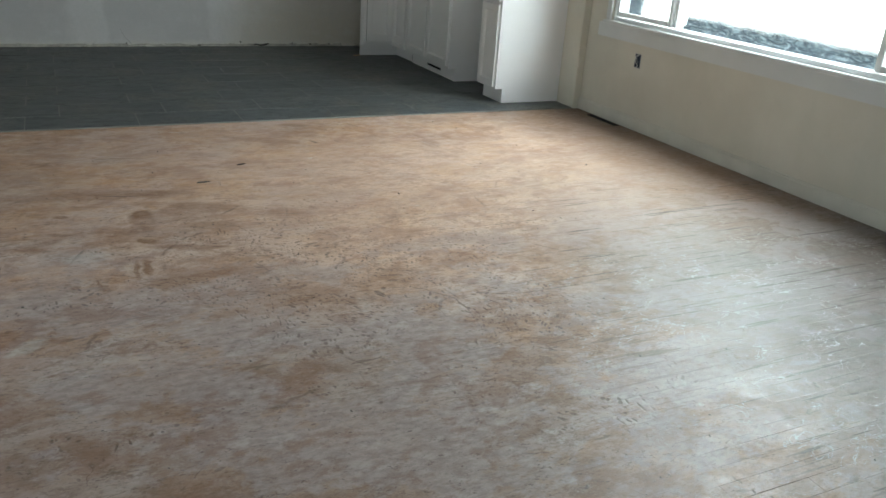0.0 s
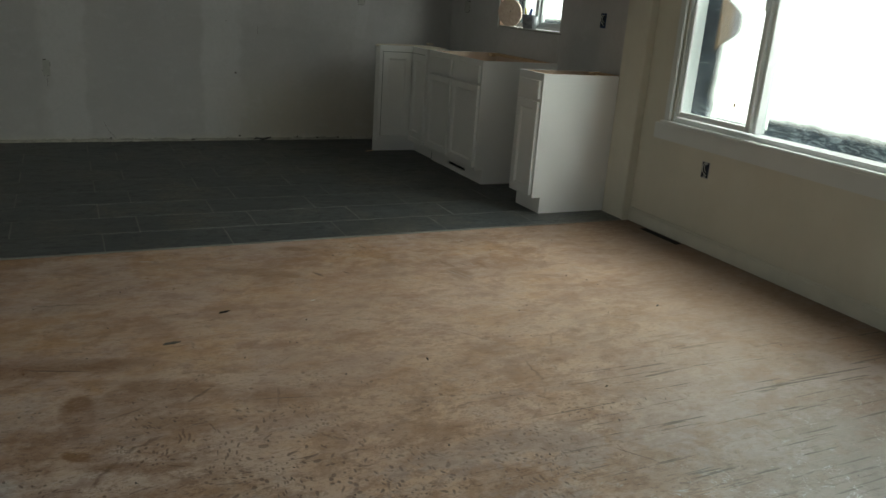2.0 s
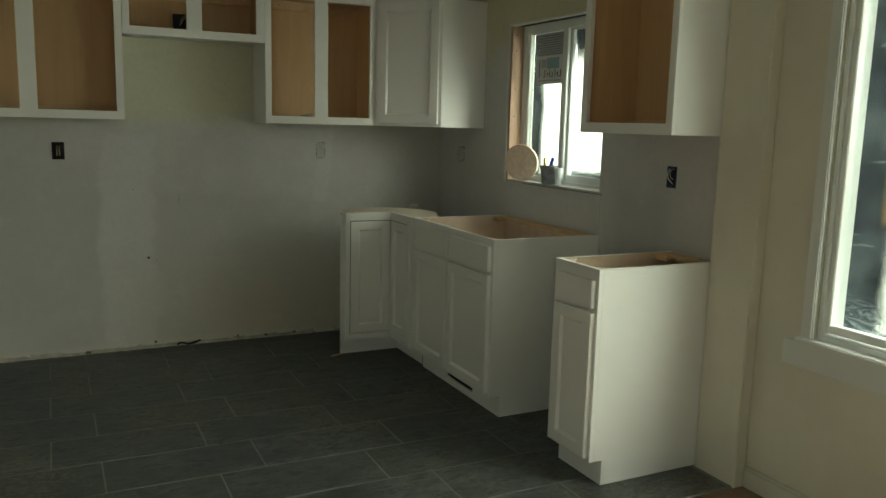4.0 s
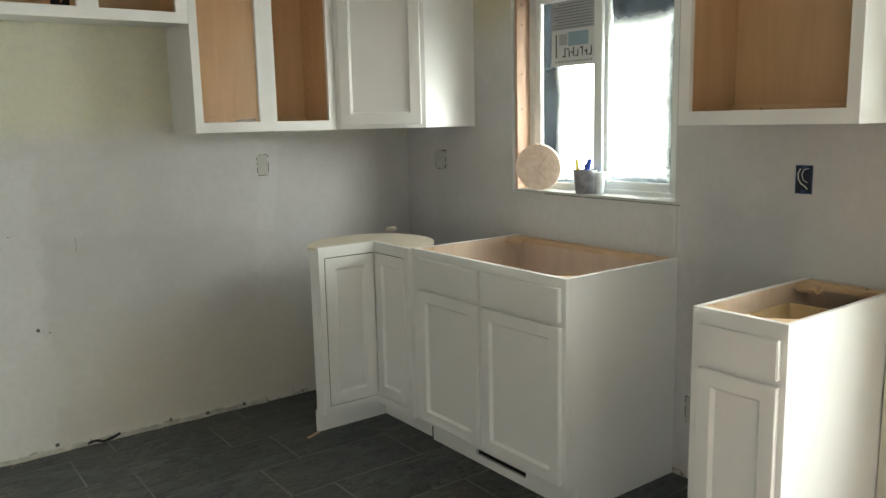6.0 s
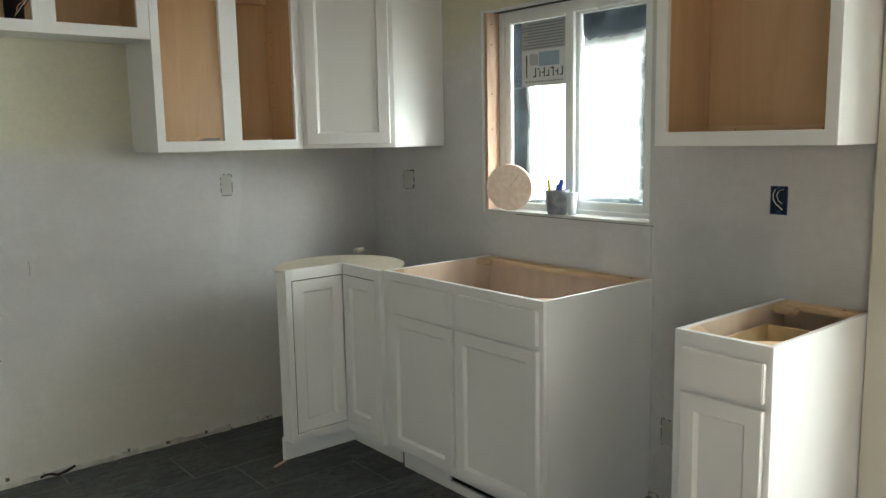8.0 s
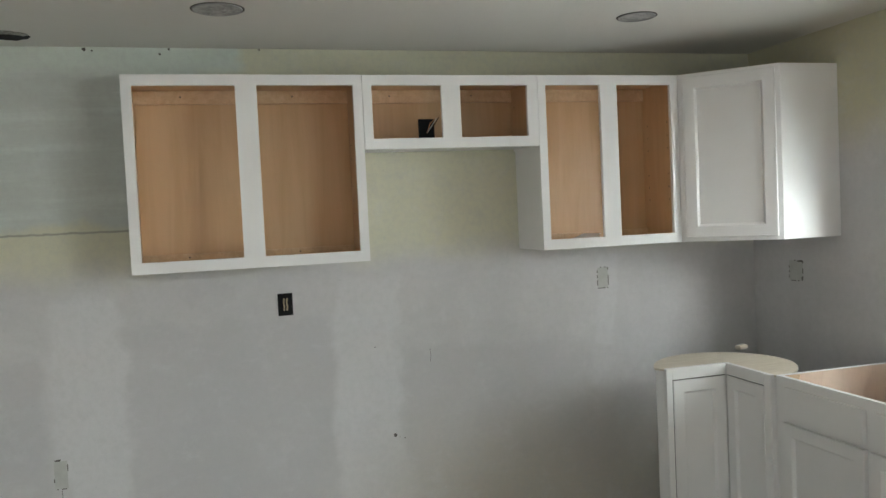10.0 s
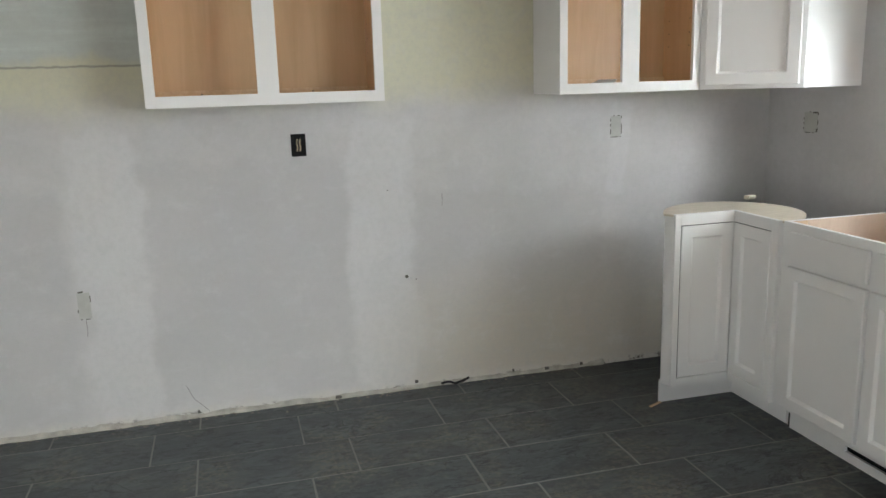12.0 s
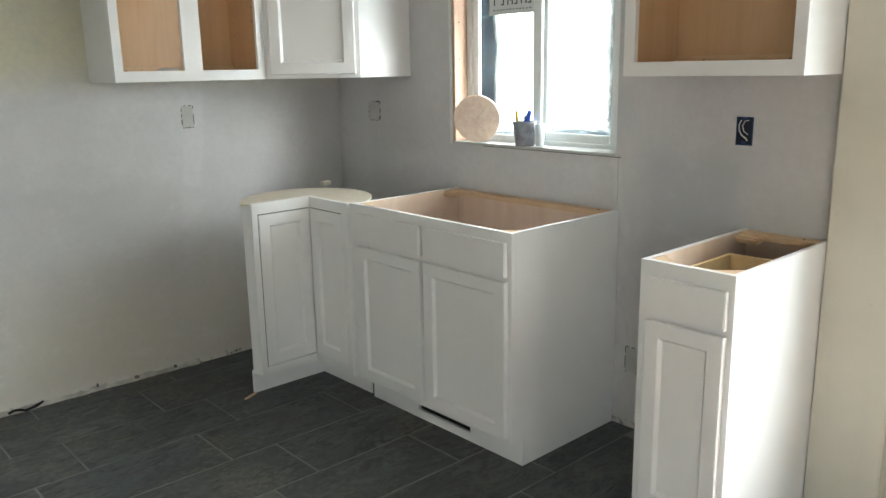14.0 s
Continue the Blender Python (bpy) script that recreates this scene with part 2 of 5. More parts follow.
def subfloor():
    """Old wood underlay with thinset haze, scraped-up glue, stains and fine strip joints."""
    n = Nodes("scraped_wood_underlay", 0.5)
    ax = n.axes()
    streak = n.grain(2.6, 9, 0.70, n.stretch(0.9, 1.25, 1, -3), 0.2)
    broad = n.grain(1.3, 9, 0.70, n.stretch(0.8, 1.3, 1), 0.3)
    fine = n.grain(30, 6, 0.72, n.stretch(0.8, 1.5, 1, -4))
    tan = n.mix(n.step(streak, 0.32, 0.66), (0.27, 0.148, 0.086), (0.54, 0.355, 0.235))
    haze = n.mix(n.step(fine, 0.35, 0.7), (0.40, 0.340, 0.325), (0.62, 0.555, 0.535))
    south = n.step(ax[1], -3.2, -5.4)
    amount = n.f("ADD", n.f("MULTIPLY", n.step(broad, 0.46, 0.53), 0.85), n.f("MULTIPLY", n.step(streak, 0.62, 0.36), 0.35))
    col = n.mix(n.f("MULTIPLY", amount, n.f("ADD", n.f("MULTIPLY", south, 0.70), 0.22)), tan, haze)
    # brown residue patches
    for x0, x1, y0, y1, k in ((-2.95, -2.72, -4.62, -4.44, 0.4), (-3.85, -3.50, -6.05, -5.90, 0.6), (-2.9, -2.75, -4.0, -3.85, 0.3)):
        w = n.f("MULTIPLY", n.f("SUBTRACT", n.grain(9, 5, 0.65), 0.5), 0.14)
        p = n.patch(n.f("ADD", ax[0], w), n.f("ADD", ax[1], w), x0, x1, y0, y1, 0.05)
        col = n.mix(n.f("MULTIPLY", p, k), col, (0.17, 0.085, 0.035))
    # paler pool painted into the boards in place of window light
    lit_pool = n.f("MULTIPLY", n.f("MULTIPLY", n.step(ax[1], -5.9, -4.6), n.step(ax[1], -3.0, -3.9, 0.25, 1.0)), n.step(ax[0], -3.6, -2.4))
    col = n.mix(n.f("MULTIPLY", lit_pool, 0.66), col, (0.70, 0.495, 0.36))
    ochre = n.step(n.grain(1.9, 6, 0.65, n.stretch(0.5, 1.7, 1, 3), 0.4), 0.50, 0.66)
    col = n.mix(n.f("MULTIPLY", ochre, n.step(ax[1], -5.2, -3.8, 0, 0.38)), col, (0.42, 0.235, 0.105))
    blot = n.step(n.grain(4.2, 9, 0.76, n.stretch(0.9, 1.2, 1), 0.2), 0.50, 0.66)
    col = n.mix(n.f("MULTIPLY", blot, 0.32), col, (0.20, 0.115, 0.07))
    # short dark scrape marks
    cell = n.t.nodes.new("ShaderNodeTexVoronoi")
    cell.inputs["Scale"].default_value = 40
    bend = n.t.nodes.new("ShaderNodeTexNoise")
    bend.inputs["Scale"].default_value = 4.0
    n.wire(n.place, bend.inputs["Vector"])
    push = n.t.nodes.new("ShaderNodeVectorMath")
    push.operation = "MULTIPLY_ADD"
    n.wire(bend.outputs["Color"], push.inputs[0])
    push.inputs[1].default_value = (0.22, 0.22, 0.0)
    n.wire(n.place, push.inputs[2])
    n.wire(n.stretch(1.35, 0.85, 1, 30, push.outputs[0]), cell.inputs["Vector"])
    zone = n.f("MULTIPLY", n.f("MULTIPLY", n.step(n.grain(2.6, 5, 0.7, None, 0.6), 0.55, 0.62), n.step(ax[0], -0.9, -1.7)), n.step(ax[1], -3.9, -4.5, 0.12, 1.0))
    for cx, cy, cr in ((-3.23, -5.13, 0.14), (-2.99, -5.22, 0.20), (-2.80, -5.50, 0.22), (-2.49, -5.32, 0.20), (-2.02, -5.02, 0.20), (-2.74, -4.80, 0.26), (-2.45, -5.02, 0.18), (-2.05, -5.62, 0.22), (-3.05, -4.62, 0.16), (-1.95, -3.05, 0.13)):
        gap = n.t.nodes.new("ShaderNodeVectorMath")
        gap.operation = "DISTANCE"
        n.wire(push.outputs[0], gap.inputs[0])
        gap.inputs[1].default_value = (cx + 0.11, cy + 0.11, -0.009)
        zone = n.f("MAXIMUM", zone, n.step(gap.outputs["Value"], cr * 1.15, cr * 0.8))
    scrape = n.f("MULTIPLY", n.step(cell.outputs["Distance"], 0.33, 0.20), zone)
    col = n.mix(n.f("MULTIPLY", scrape, 0.92), col, (0.075, 0.048, 0.035))
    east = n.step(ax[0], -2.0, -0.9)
    pale = n.step(n.grain(9, 5, 0.7, n.stretch(1, 1.8, 1), 0.8), 0.58, 0.72)
    col = n.mix(n.f("MULTIPLY", pale, 0.25), col, (0.40, 0.36, 0.34))
    # long curved scratches
    for cx, cy, r, w, k in ((-2.9, -4.9, 0.42, 0.010, 0.7), (-2.2, -4.5, 0.55, 0.006, 0.6), (-3.4, -4.0, 0.62, 0.007, 0.6), (-2.6, -5.6, 0.36, 0.006, 0.6), (-1.9, -5.3, 0.75, 0.006, 0.5), (-1.2, -4.6, 0.5, 0.005, 0.4), (-3.1, -5.5, 0.5, 0.008, 0.6)):
        dx, dy = n.f("SUBTRACT", ax[0], cx), n.f("SUBTRACT", ax[1], cy)
        rad = n.f("SQRT", n.f("ADD", n.f("MULTIPLY", dx, dx), n.f("MULTIPLY", dy, dy)))
        rad = n.f("ADD", rad, n.f("MULTIPLY", n.grain(3.0, 4, 0.6), 0.16))
        line = n.step(n.f("ABSOLUTE", n.f("SUBTRACT", rad, r)), w, w * 0.3)
        line = n.f("MULTIPLY", line, n.step(n.grain(4.5, 4, 0.65, n.stretch(1, 1, 1, r * 90)), 0.50, 0.60))
        scrape = n.f("MAXIMUM", scrape, n.f("MULTIPLY", line, k))
        col = n.mix(n.f("MULTIPLY", line, k), col, (0.10, 0.06, 0.04))
    info = n.t.nodes.new("ShaderNodeObjectInfo")
    col = n.mix(n.f("MULTIPLY", info.outputs["Random"], 0.10), col, (0.15, 0.10, 0.07))
    island = n.t.nodes.new("ShaderNodeNewGeometry").outputs["Random Per Island"]
    col = n.mix(n.f("MULTIPLY", island, 0.10), col, (0.50, 0.46, 0.43))
    cloud = n.grain(6.0, 10, 0.76, n.stretch(0.9, 1.15, 1, -6), 0.2)
    near = n.step(ax[1], -3.6, -5.0, 0.50, 1.0)
    col = n.mix(n.f("MULTIPLY", n.step(cloud, 0.51, 0.60, 0, 0.45), near), col, (0.150, 0.076, 0.042))
    band = n.grain(2.3, 10, 0.74, n.stretch(0.85, 1.2, 1, 2), 0.2)
    col = n.mix(n.step(band, 0.50, 0.60, 0, 0.32), col, (0.17, 0.088, 0.055))
    col = n.mix(n.step(cloud, 0.46, 0.34, 0, 0.42), col, (0.47, 0.41, 0.385))
    mid = n.grain(13, 9, 0.78, n.stretch(0.85, 1.15, 1, -5), 0.25)
    col = n.mix(n.f("MULTIPLY", n.step(mid, 0.52, 0.59, 0, 0.62), near), col, (0.130, 0.066, 0.040))
    col = n.mix(n.step(mid, 0.46, 0.34, 0, 0.35), col, (0.58, 0.50, 0.46))
    for k, (seed, size, c) in enumerate(((7.0, 2.7, (0.47, 0.365, 0.33)), (23.0, 3.1, (0.42, 0.245, 0.115)), (41.0, 3.6, (0.215, 0.115, 0.065)), (67.0, 6.5, (0.30, 0.165, 0.10)), (83.0, 8.0, (0.52, 0.405, 0.34)))):
        away = n.t.nodes.new("ShaderNodeVectorMath")
        away.operation = "ADD"
        n.wire(n.place, away.inputs[0])
        away.inputs[1].default_value = (seed, seed * 0.7, seed)
        f = n.grain(size, 9, 0.72, n.stretch(0.8, 1.3, 1, 4, away.outputs[0]), 0.2)
        amount = n.step(f, 0.49, 0.60, 0, (0.55, 0.55, 0.55, 0.45, 0.45)[k])
        if k in (1, 3):
            amount = n.f("MULTIPLY", amount, n.step(ax[1], -5.4, -4.0, 0.15, 1.0))
        col = n.mix(amount, col, c)
    tiny = n.grain(70, 5, 0.8, n.stretch(0.7, 1.4, 1, 4))
    col = n.mix(n.f("MULTIPLY", n.step(tiny, 0.53, 0.61, 0, 0.48), near), col, (0.11, 0.06, 0.04))
    stain = n.step(n.grain(1.1, 7, 0.66, n.stretch(1, 1.3, 1, 20)), 0.52, 0.68)
    col = n.mix(n.f("MULTIPLY", stain, 0.40), col, (0.24, 0.15, 0.10))
    rust = n.step(n.grain(8, 8, 0.74, n.stretch(0.7, 1.5, 1, 12), 0.5), 0.53, 0.67)
    rust = n.f("MULTIPLY", rust, n.step(ax[0], -0.9, -1.9))
    col = n.mix(n.f("MULTIPLY", n.f("MULTIPLY", rust, near), 0.55), col, (0.20, 0.090, 0.036))
    nick = n.step(n.grain(24, 3, 0.6, n.stretch(0.5, 1.7, 1, -12), 0.8), 0.635, 0.67)
    nick = n.f("MULTIPLY", nick, n.step(n.grain(2.2, 4, 0.6, n.stretch(1, 1, 1, 50)), 0.42, 0.50))
    col = n.mix(n.f("MULTIPLY", n.f("MULTIPLY", nick, near), 0.65), col, (0.085, 0.05, 0.035))
    # shade over the south-west floor, painted as darker wood
    sw_shade = n.f("MULTIPLY", n.step(ax[1], -4.9, -5.9), n.step(ax[0], -1.7, -2.9))
    col = n.mix(n.f("MULTIPLY", sw_shade, 0.42), col, (0.17, 0.135, 0.11))
    wob = n.t.nodes.new("ShaderNodeTexNoise")
    wob.inputs["Scale"].default_value, wob.inputs["Detail"].default_value, wob.inputs["Roughness"].default_value = 22, 7, 0.72
    n.wire(n.place, wob.inputs["Vector"])

    broken = n.step(n.grain(55, 5, 0.75, n.stretch(0.7, 1.5, 1, 8), 0.4), 0.36, 0.50, 0.5, 1.0)

    def mark(x0, y0, x1, y1, w, k, c, rag):
        """A ragged stain or scrape w wide from one point of the floor to another."""
        nonlocal col
        v = n.t.nodes.new("ShaderNodeVectorMath")
        v.operation = "MULTIPLY_ADD"
        n.wire(wob.outputs["Color"], v.inputs[0])
        v.inputs[1].default_value = (rag, rag, 0)
        n.wire(n.place, v.inputs[2])
        m = n.t.nodes.new("ShaderNodeMapping")
        m.vector_type = "TEXTURE"
        m.inputs["Location"].default_value = ((x0 + x1) / 2 + rag / 2 - 0.025, (y0 + y1) / 2 + rag / 2, -0.009)
        m.inputs["Rotation"].default_value = (0, 0, math.atan2(y1 - y0, x1 - x0))
        m.inputs["Scale"].default_value = (math.hypot(x1 - x0, y1 - y0) / 2 + w * 0.3, w / 2, 9)
        n.wire(v.outputs[0], m.inputs[0])
        d = n.t.nodes.new("ShaderNodeVectorMath")
        d.operation = "LENGTH"
        n.wire(m.outputs[0], d.inputs[0])
        col = n.mix(n.f("MULTIPLY", n.step(d.outputs["Value"], 1.3, 0.6, 0, k), broken), col, c)

    # greyer boards to the south-east, painted darker still for the shade there
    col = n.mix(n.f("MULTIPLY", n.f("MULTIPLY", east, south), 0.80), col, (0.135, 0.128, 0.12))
    # brown boards along the window wall, deepened in colour for its shade
    col = n.mix(n.step(n.f("ADD", ax[0], n.f("MULTIPLY", broad, 0.5)), -0.75, 0.0, 0, 0.75), col, (0.125, 0.078, 0.05))
    rusty, umber, chalk = (0.150, 0.062, 0.012), (0.075, 0.042, 0.026), (0.52, 0.53, 0.52)
    for x0, y0, x1, y1, w, k in (
        (-3.24, -4.31, -3.24, -4.48, 0.10, 0.45), (-3.245, -4.33, -3.225, -4.35, 0.10, 0.7), (-3.27, -4.63, -3.22, -4.67, 0.05, 0.85),
        (-3.22, -4.72, -2.95, -4.79, 0.05, 0.55), (-3.05, -4.52, -2.87, -4.57, 0.11, 0.45), (-3.305, -4.84, -3.315, -4.98, 0.022, 0.75),
        (-3.27, -4.84, -3.275, -4.97, 0.035, 0.8), (-3.44, -5.235, -3.413, -5.14, 0.022, 0.8), (-3.415, -5.14, -3.448, -4.96, 0.013, 0.6),
        (-2.28, -2.95, -2.12, -3.00, 0.07, 0.75), (-1.53, -3.33, -1.50, -3.42, 0.03, 0.6), (-1.50, -3.45, -1.52, -3.62, 0.10, 0.5), (-1.35, -3.38, -1.34, -3.48, 0.03, 0.5), (-2.62, -3.20, -2.30, -3.36, 0.10, 0.45),
        (-3.42, -4.02, -3.02, -4.10, 0.10, 0.5), (-3.10, -4.25, -2.82, -4.36, 0.09, 0.5), (-3.00, -5.00, -3.28, -5.06, 0.14, 0.4), (-2.05, -4.95, -1.85, -5.02, 0.12, 0.35),
        (-3.60, -4.48, -3.51, -4.51, 0.035, 0.7), (-3.568, -4.29, -3.52, -4.295, 0.035, 0.75), (-3.25, -5.05, -3.12, -5.09, 0.13, 0.35),
    ):
        mark(x0, y0, x1, y1, w, k, rusty, 0.05)
    for x0, y0, x1, y1, w in (
        (-2.917, -4.424, -2.832, -4.349, 0.012), (-2.891, -4.971, -2.861, -5.06, 0.014), (-2.852, -5.107, -2.849, -5.157, 0.012),
        (-2.72, -4.47, -2.515, -4.512, 0.008), (-3.40, -4.05, -3.205, -4.116, 0.009), (-2.324, -5.303, -2.312, -5.353, 0.007),
        (-2.30, -5.39, -2.281, -5.481, 0.007), (-2.342, -5.469, -2.39, -5.546, 0.014), (-2.125, -5.527, -2.114, -5.58, 0.006),
        (-1.752, -5.095, -1.662, -5.211, 0.006), (-3.525, -4.789, -3.478, -4.68, 0.014), (-2.18, -5.871, -1.965, -5.867, 0.004), (-2.20, -3.34, -2.17, -3.40, 0.02), (-1.45, -3.38, -1.42, -3.43, 0.008), (-1.20, -3.60, -0.98, -3.72, 0.005), (-2.06, -3.36, -2.04, -3.40, 0.010), (-1.85, -3.00, -1.83, -3.04, 0.012),
        (-1.142, -5.253, -1.004, -5.255, 0.005), (-1.679, -5.926, -1.382, -5.93, 0.004), (-1.694, -6.089, -1.392, -6.089, 0.004),
    ):
        mark(x0, y0, x1, y1, w, 0.85, umber, 0.012)
    for x0, y0, x1, y1, w in ((-1.50, -3.10, -1.44, -3.17, 0.007), (-1.30, -3.12, -1.22, -3.20, 0.006), (-1.40, -3.36, -1.38, -3.45, 0.006), (-1.56, -3.46, -1.51, -3.60, 0.008), (-1.53, -3.45, -1.48, -3.60, 0.007), (-0.80, -3.12, -0.66, -3.15, 0.008), (-2.14, -2.98, -2.12, -3.05, 0.006), (-1.75, -3.02, -1.52, -3.16, 0.006), (-2.95, -3.00, -2.88, -3.03, 0.02),
                              (-1.247, -6.099, -1.36, -6.273, 0.007), (-1.462, -6.243, -1.345, -6.257, 0.03), (-1.324, -5.554, -1.327, -5.722, 0.012), (-3.52, -4.76, -3.42, -4.755, 0.10), (-3.62, -5.35, -3.70, -5.42, 0.06)):
        mark(x0, y0, x1, y1, w, 0.42, chalk, 0.06)

    def contour(scale, detail, bend, width, z):
        """Thin wandering lines."""
        return n.step(n.f("ABSOLUTE", n.f("SUBTRACT", n.grain(scale, detail, 0.5, n.stretch(0.8, 1.3, 1, z), bend), 0.5)), width, width * 0.3)

    lines = n.f("MULTIPLY", contour(2.6, 3, 1.6, 0.0022, 33), n.step(n.grain(5, 3), 0.50, 0.58))
    col = n.mix(n.f("MULTIPLY", lines, n.step(ax[0], -1.6, -2.3, 0, 0.65)), col, umber)
    # pale scratches, with their glint painted in as colour
    scuff_glint = n.f("MULTIPLY", contour(7.5, 4, 2.2, 0.010, -52), n.step(n.grain(4.2, 5, 0.7, n.stretch(1, 1, 1, 9)), 0.48, 0.56))
    scuff_glint = n.f("MULTIPLY", scuff_glint, n.step(ax[0], -2.5, -1.6))
    scuff_glint = n.f("MULTIPLY", scuff_glint, n.step(ax[1], -4.9, -5.6))
    col = n.mix(n.f("MULTIPLY", scuff_glint, 0.75), col, chalk)
    mist = n.step(n.grain(1.9, 10, 0.74, n.stretch(0.9, 1.2, 1, 9)), 0.485, 0.54)
    col = n.mix(n.f("MULTIPLY", mist, n.step(ax[1], -4.3, -5.3, 0.08, 0.55)), col, n.mix(n.step(fine, 0.35, 0.65), (0.23, 0.195, 0.195), (0.43, 0.385, 0.385)))
    ruddy = n.f("MULTIPLY", n.step(n.grain(3.3, 10, 0.78, n.stretch(0.9, 1.25, 1, -14)), 0.51, 0.58), n.step(ax[1], -3.9, -4.8, 0.15, 1.0))
    col = n.mix(n.f("MULTIPLY", ruddy, 0.38), col, (0.165, 0.075, 0.036))
    col = n.mix(n.f("MULTIPLY", scrape, 0.50), col, (0.085, 0.055, 0.045))
    pits = n.step(n.grain(48, 5, 0.75, n.stretch(0.7, 1.3, 1, 30)), 0.60, 0.66)
    col = n.mix(n.f("MULTIPLY", pits, n.step(ax[1], -3.6, -4.6, 0.25, 0.70)), col, (0.085, 0.055, 0.045))
    # the painted pool of light again, over the later layers
    col = n.mix(n.f("MULTIPLY", lit_pool, 0.20), col, (0.68, 0.475, 0.36))
    grey = n.f("MULTIPLY", n.step(ax[1], -4.7, -5.8), n.step(ax[0], -2.3, -1.2))
    col = n.mix(n.f("MULTIPLY", grey, 0.52), col, (0.150, 0.138, 0.130))
    dash = n.step(n.grain(34, 4, 0.6, n.stretch(0.07, 1.7, 1, -2)), 0.60, 0.64)
    col = n.mix(n.f("MULTIPLY", n.f("MULTIPLY", dash, n.step(ax[1], -4.2, -4.9)), n.step(ax[0], -2.4, -1.6, 0, 0.75)), col, (0.070, 0.055, 0.045))
    col = n.mix(n.f("MULTIPLY", scuff_glint, 0.60), col, chalk)
    n.colour(col)
    n.rough(n.f("ADD", n.step(streak, 0.3, 0.7, 0.30, 0.44), n.step(fine, 0.3, 0.7, -0.06, 0.20)))
    glint = n.grain(38, 4, 0.7, n.stretch(0.6, 1.6, 1, 25))
    n.wire(n.step(ax[0], -2.6, -1.0, 0.45, 0.22), n.b.inputs["Specular IOR Level"])
    h = n.f("ADD", n.f("MULTIPLY", fine, 0.6), n.f("MULTIPLY", streak, 0.8))
    h = n.f("ADD", h, n.f("MULTIPLY", n.f("MULTIPLY", glint, east), 1.6))
    h = n.f("SUBTRACT", h, n.f("MULTIPLY", scrape, 0.5))
    n.bump(h, 0.45, 0.005)
    return n.m


SUBFLOOR = subfloor()
JOINT = paint("joint_dirt", (0.045, 0.032, 0.024), 0.9, 0.2, 20)


def glass():
    m = bpy.data.materials.new("window_glass")
    m.use_nodes = True
    t = m.node_tree
    t.nodes.clear()
    out, mx = t.nodes.new("ShaderNodeOutputMaterial"), t.nodes.new("ShaderNodeMixShader")
    tr, gl, fr = t.nodes.new("ShaderNodeBsdfTransparent"), t.nodes.new("ShaderNodeBsdfGlossy"), t.nodes.new("ShaderNodeLayerWeight")
    tr.inputs[0].default_value = (0.95, 0.98, 0.97, 1)
    gl.inputs["Roughness"].default_value = 0.02
    pw, ad = t.nodes.new("ShaderNodeMath"), t.nodes.new("ShaderNodeMath")
    pw.operation, ad.operation = "POWER", "MULTIPLY_ADD"
    pw.inputs[1].default_value = 5.0
    ad.inputs[1].default_value, ad.inputs[2].default_value = 0.8, 0.03
    t.links.new(fr.outputs["Facing"], pw.inputs[0])
    t.links.new(pw.outputs[0], ad.inputs[0])
    t.links.new(ad.outputs[0], mx.inputs[0])
    t.links.new(tr.outputs[0], mx.inputs[1])
    t.links.new(gl.outputs[0], mx.inputs[2])
    t.links.new(mx.outputs[0], out.inputs[0])
    return m


GLASS = glass()


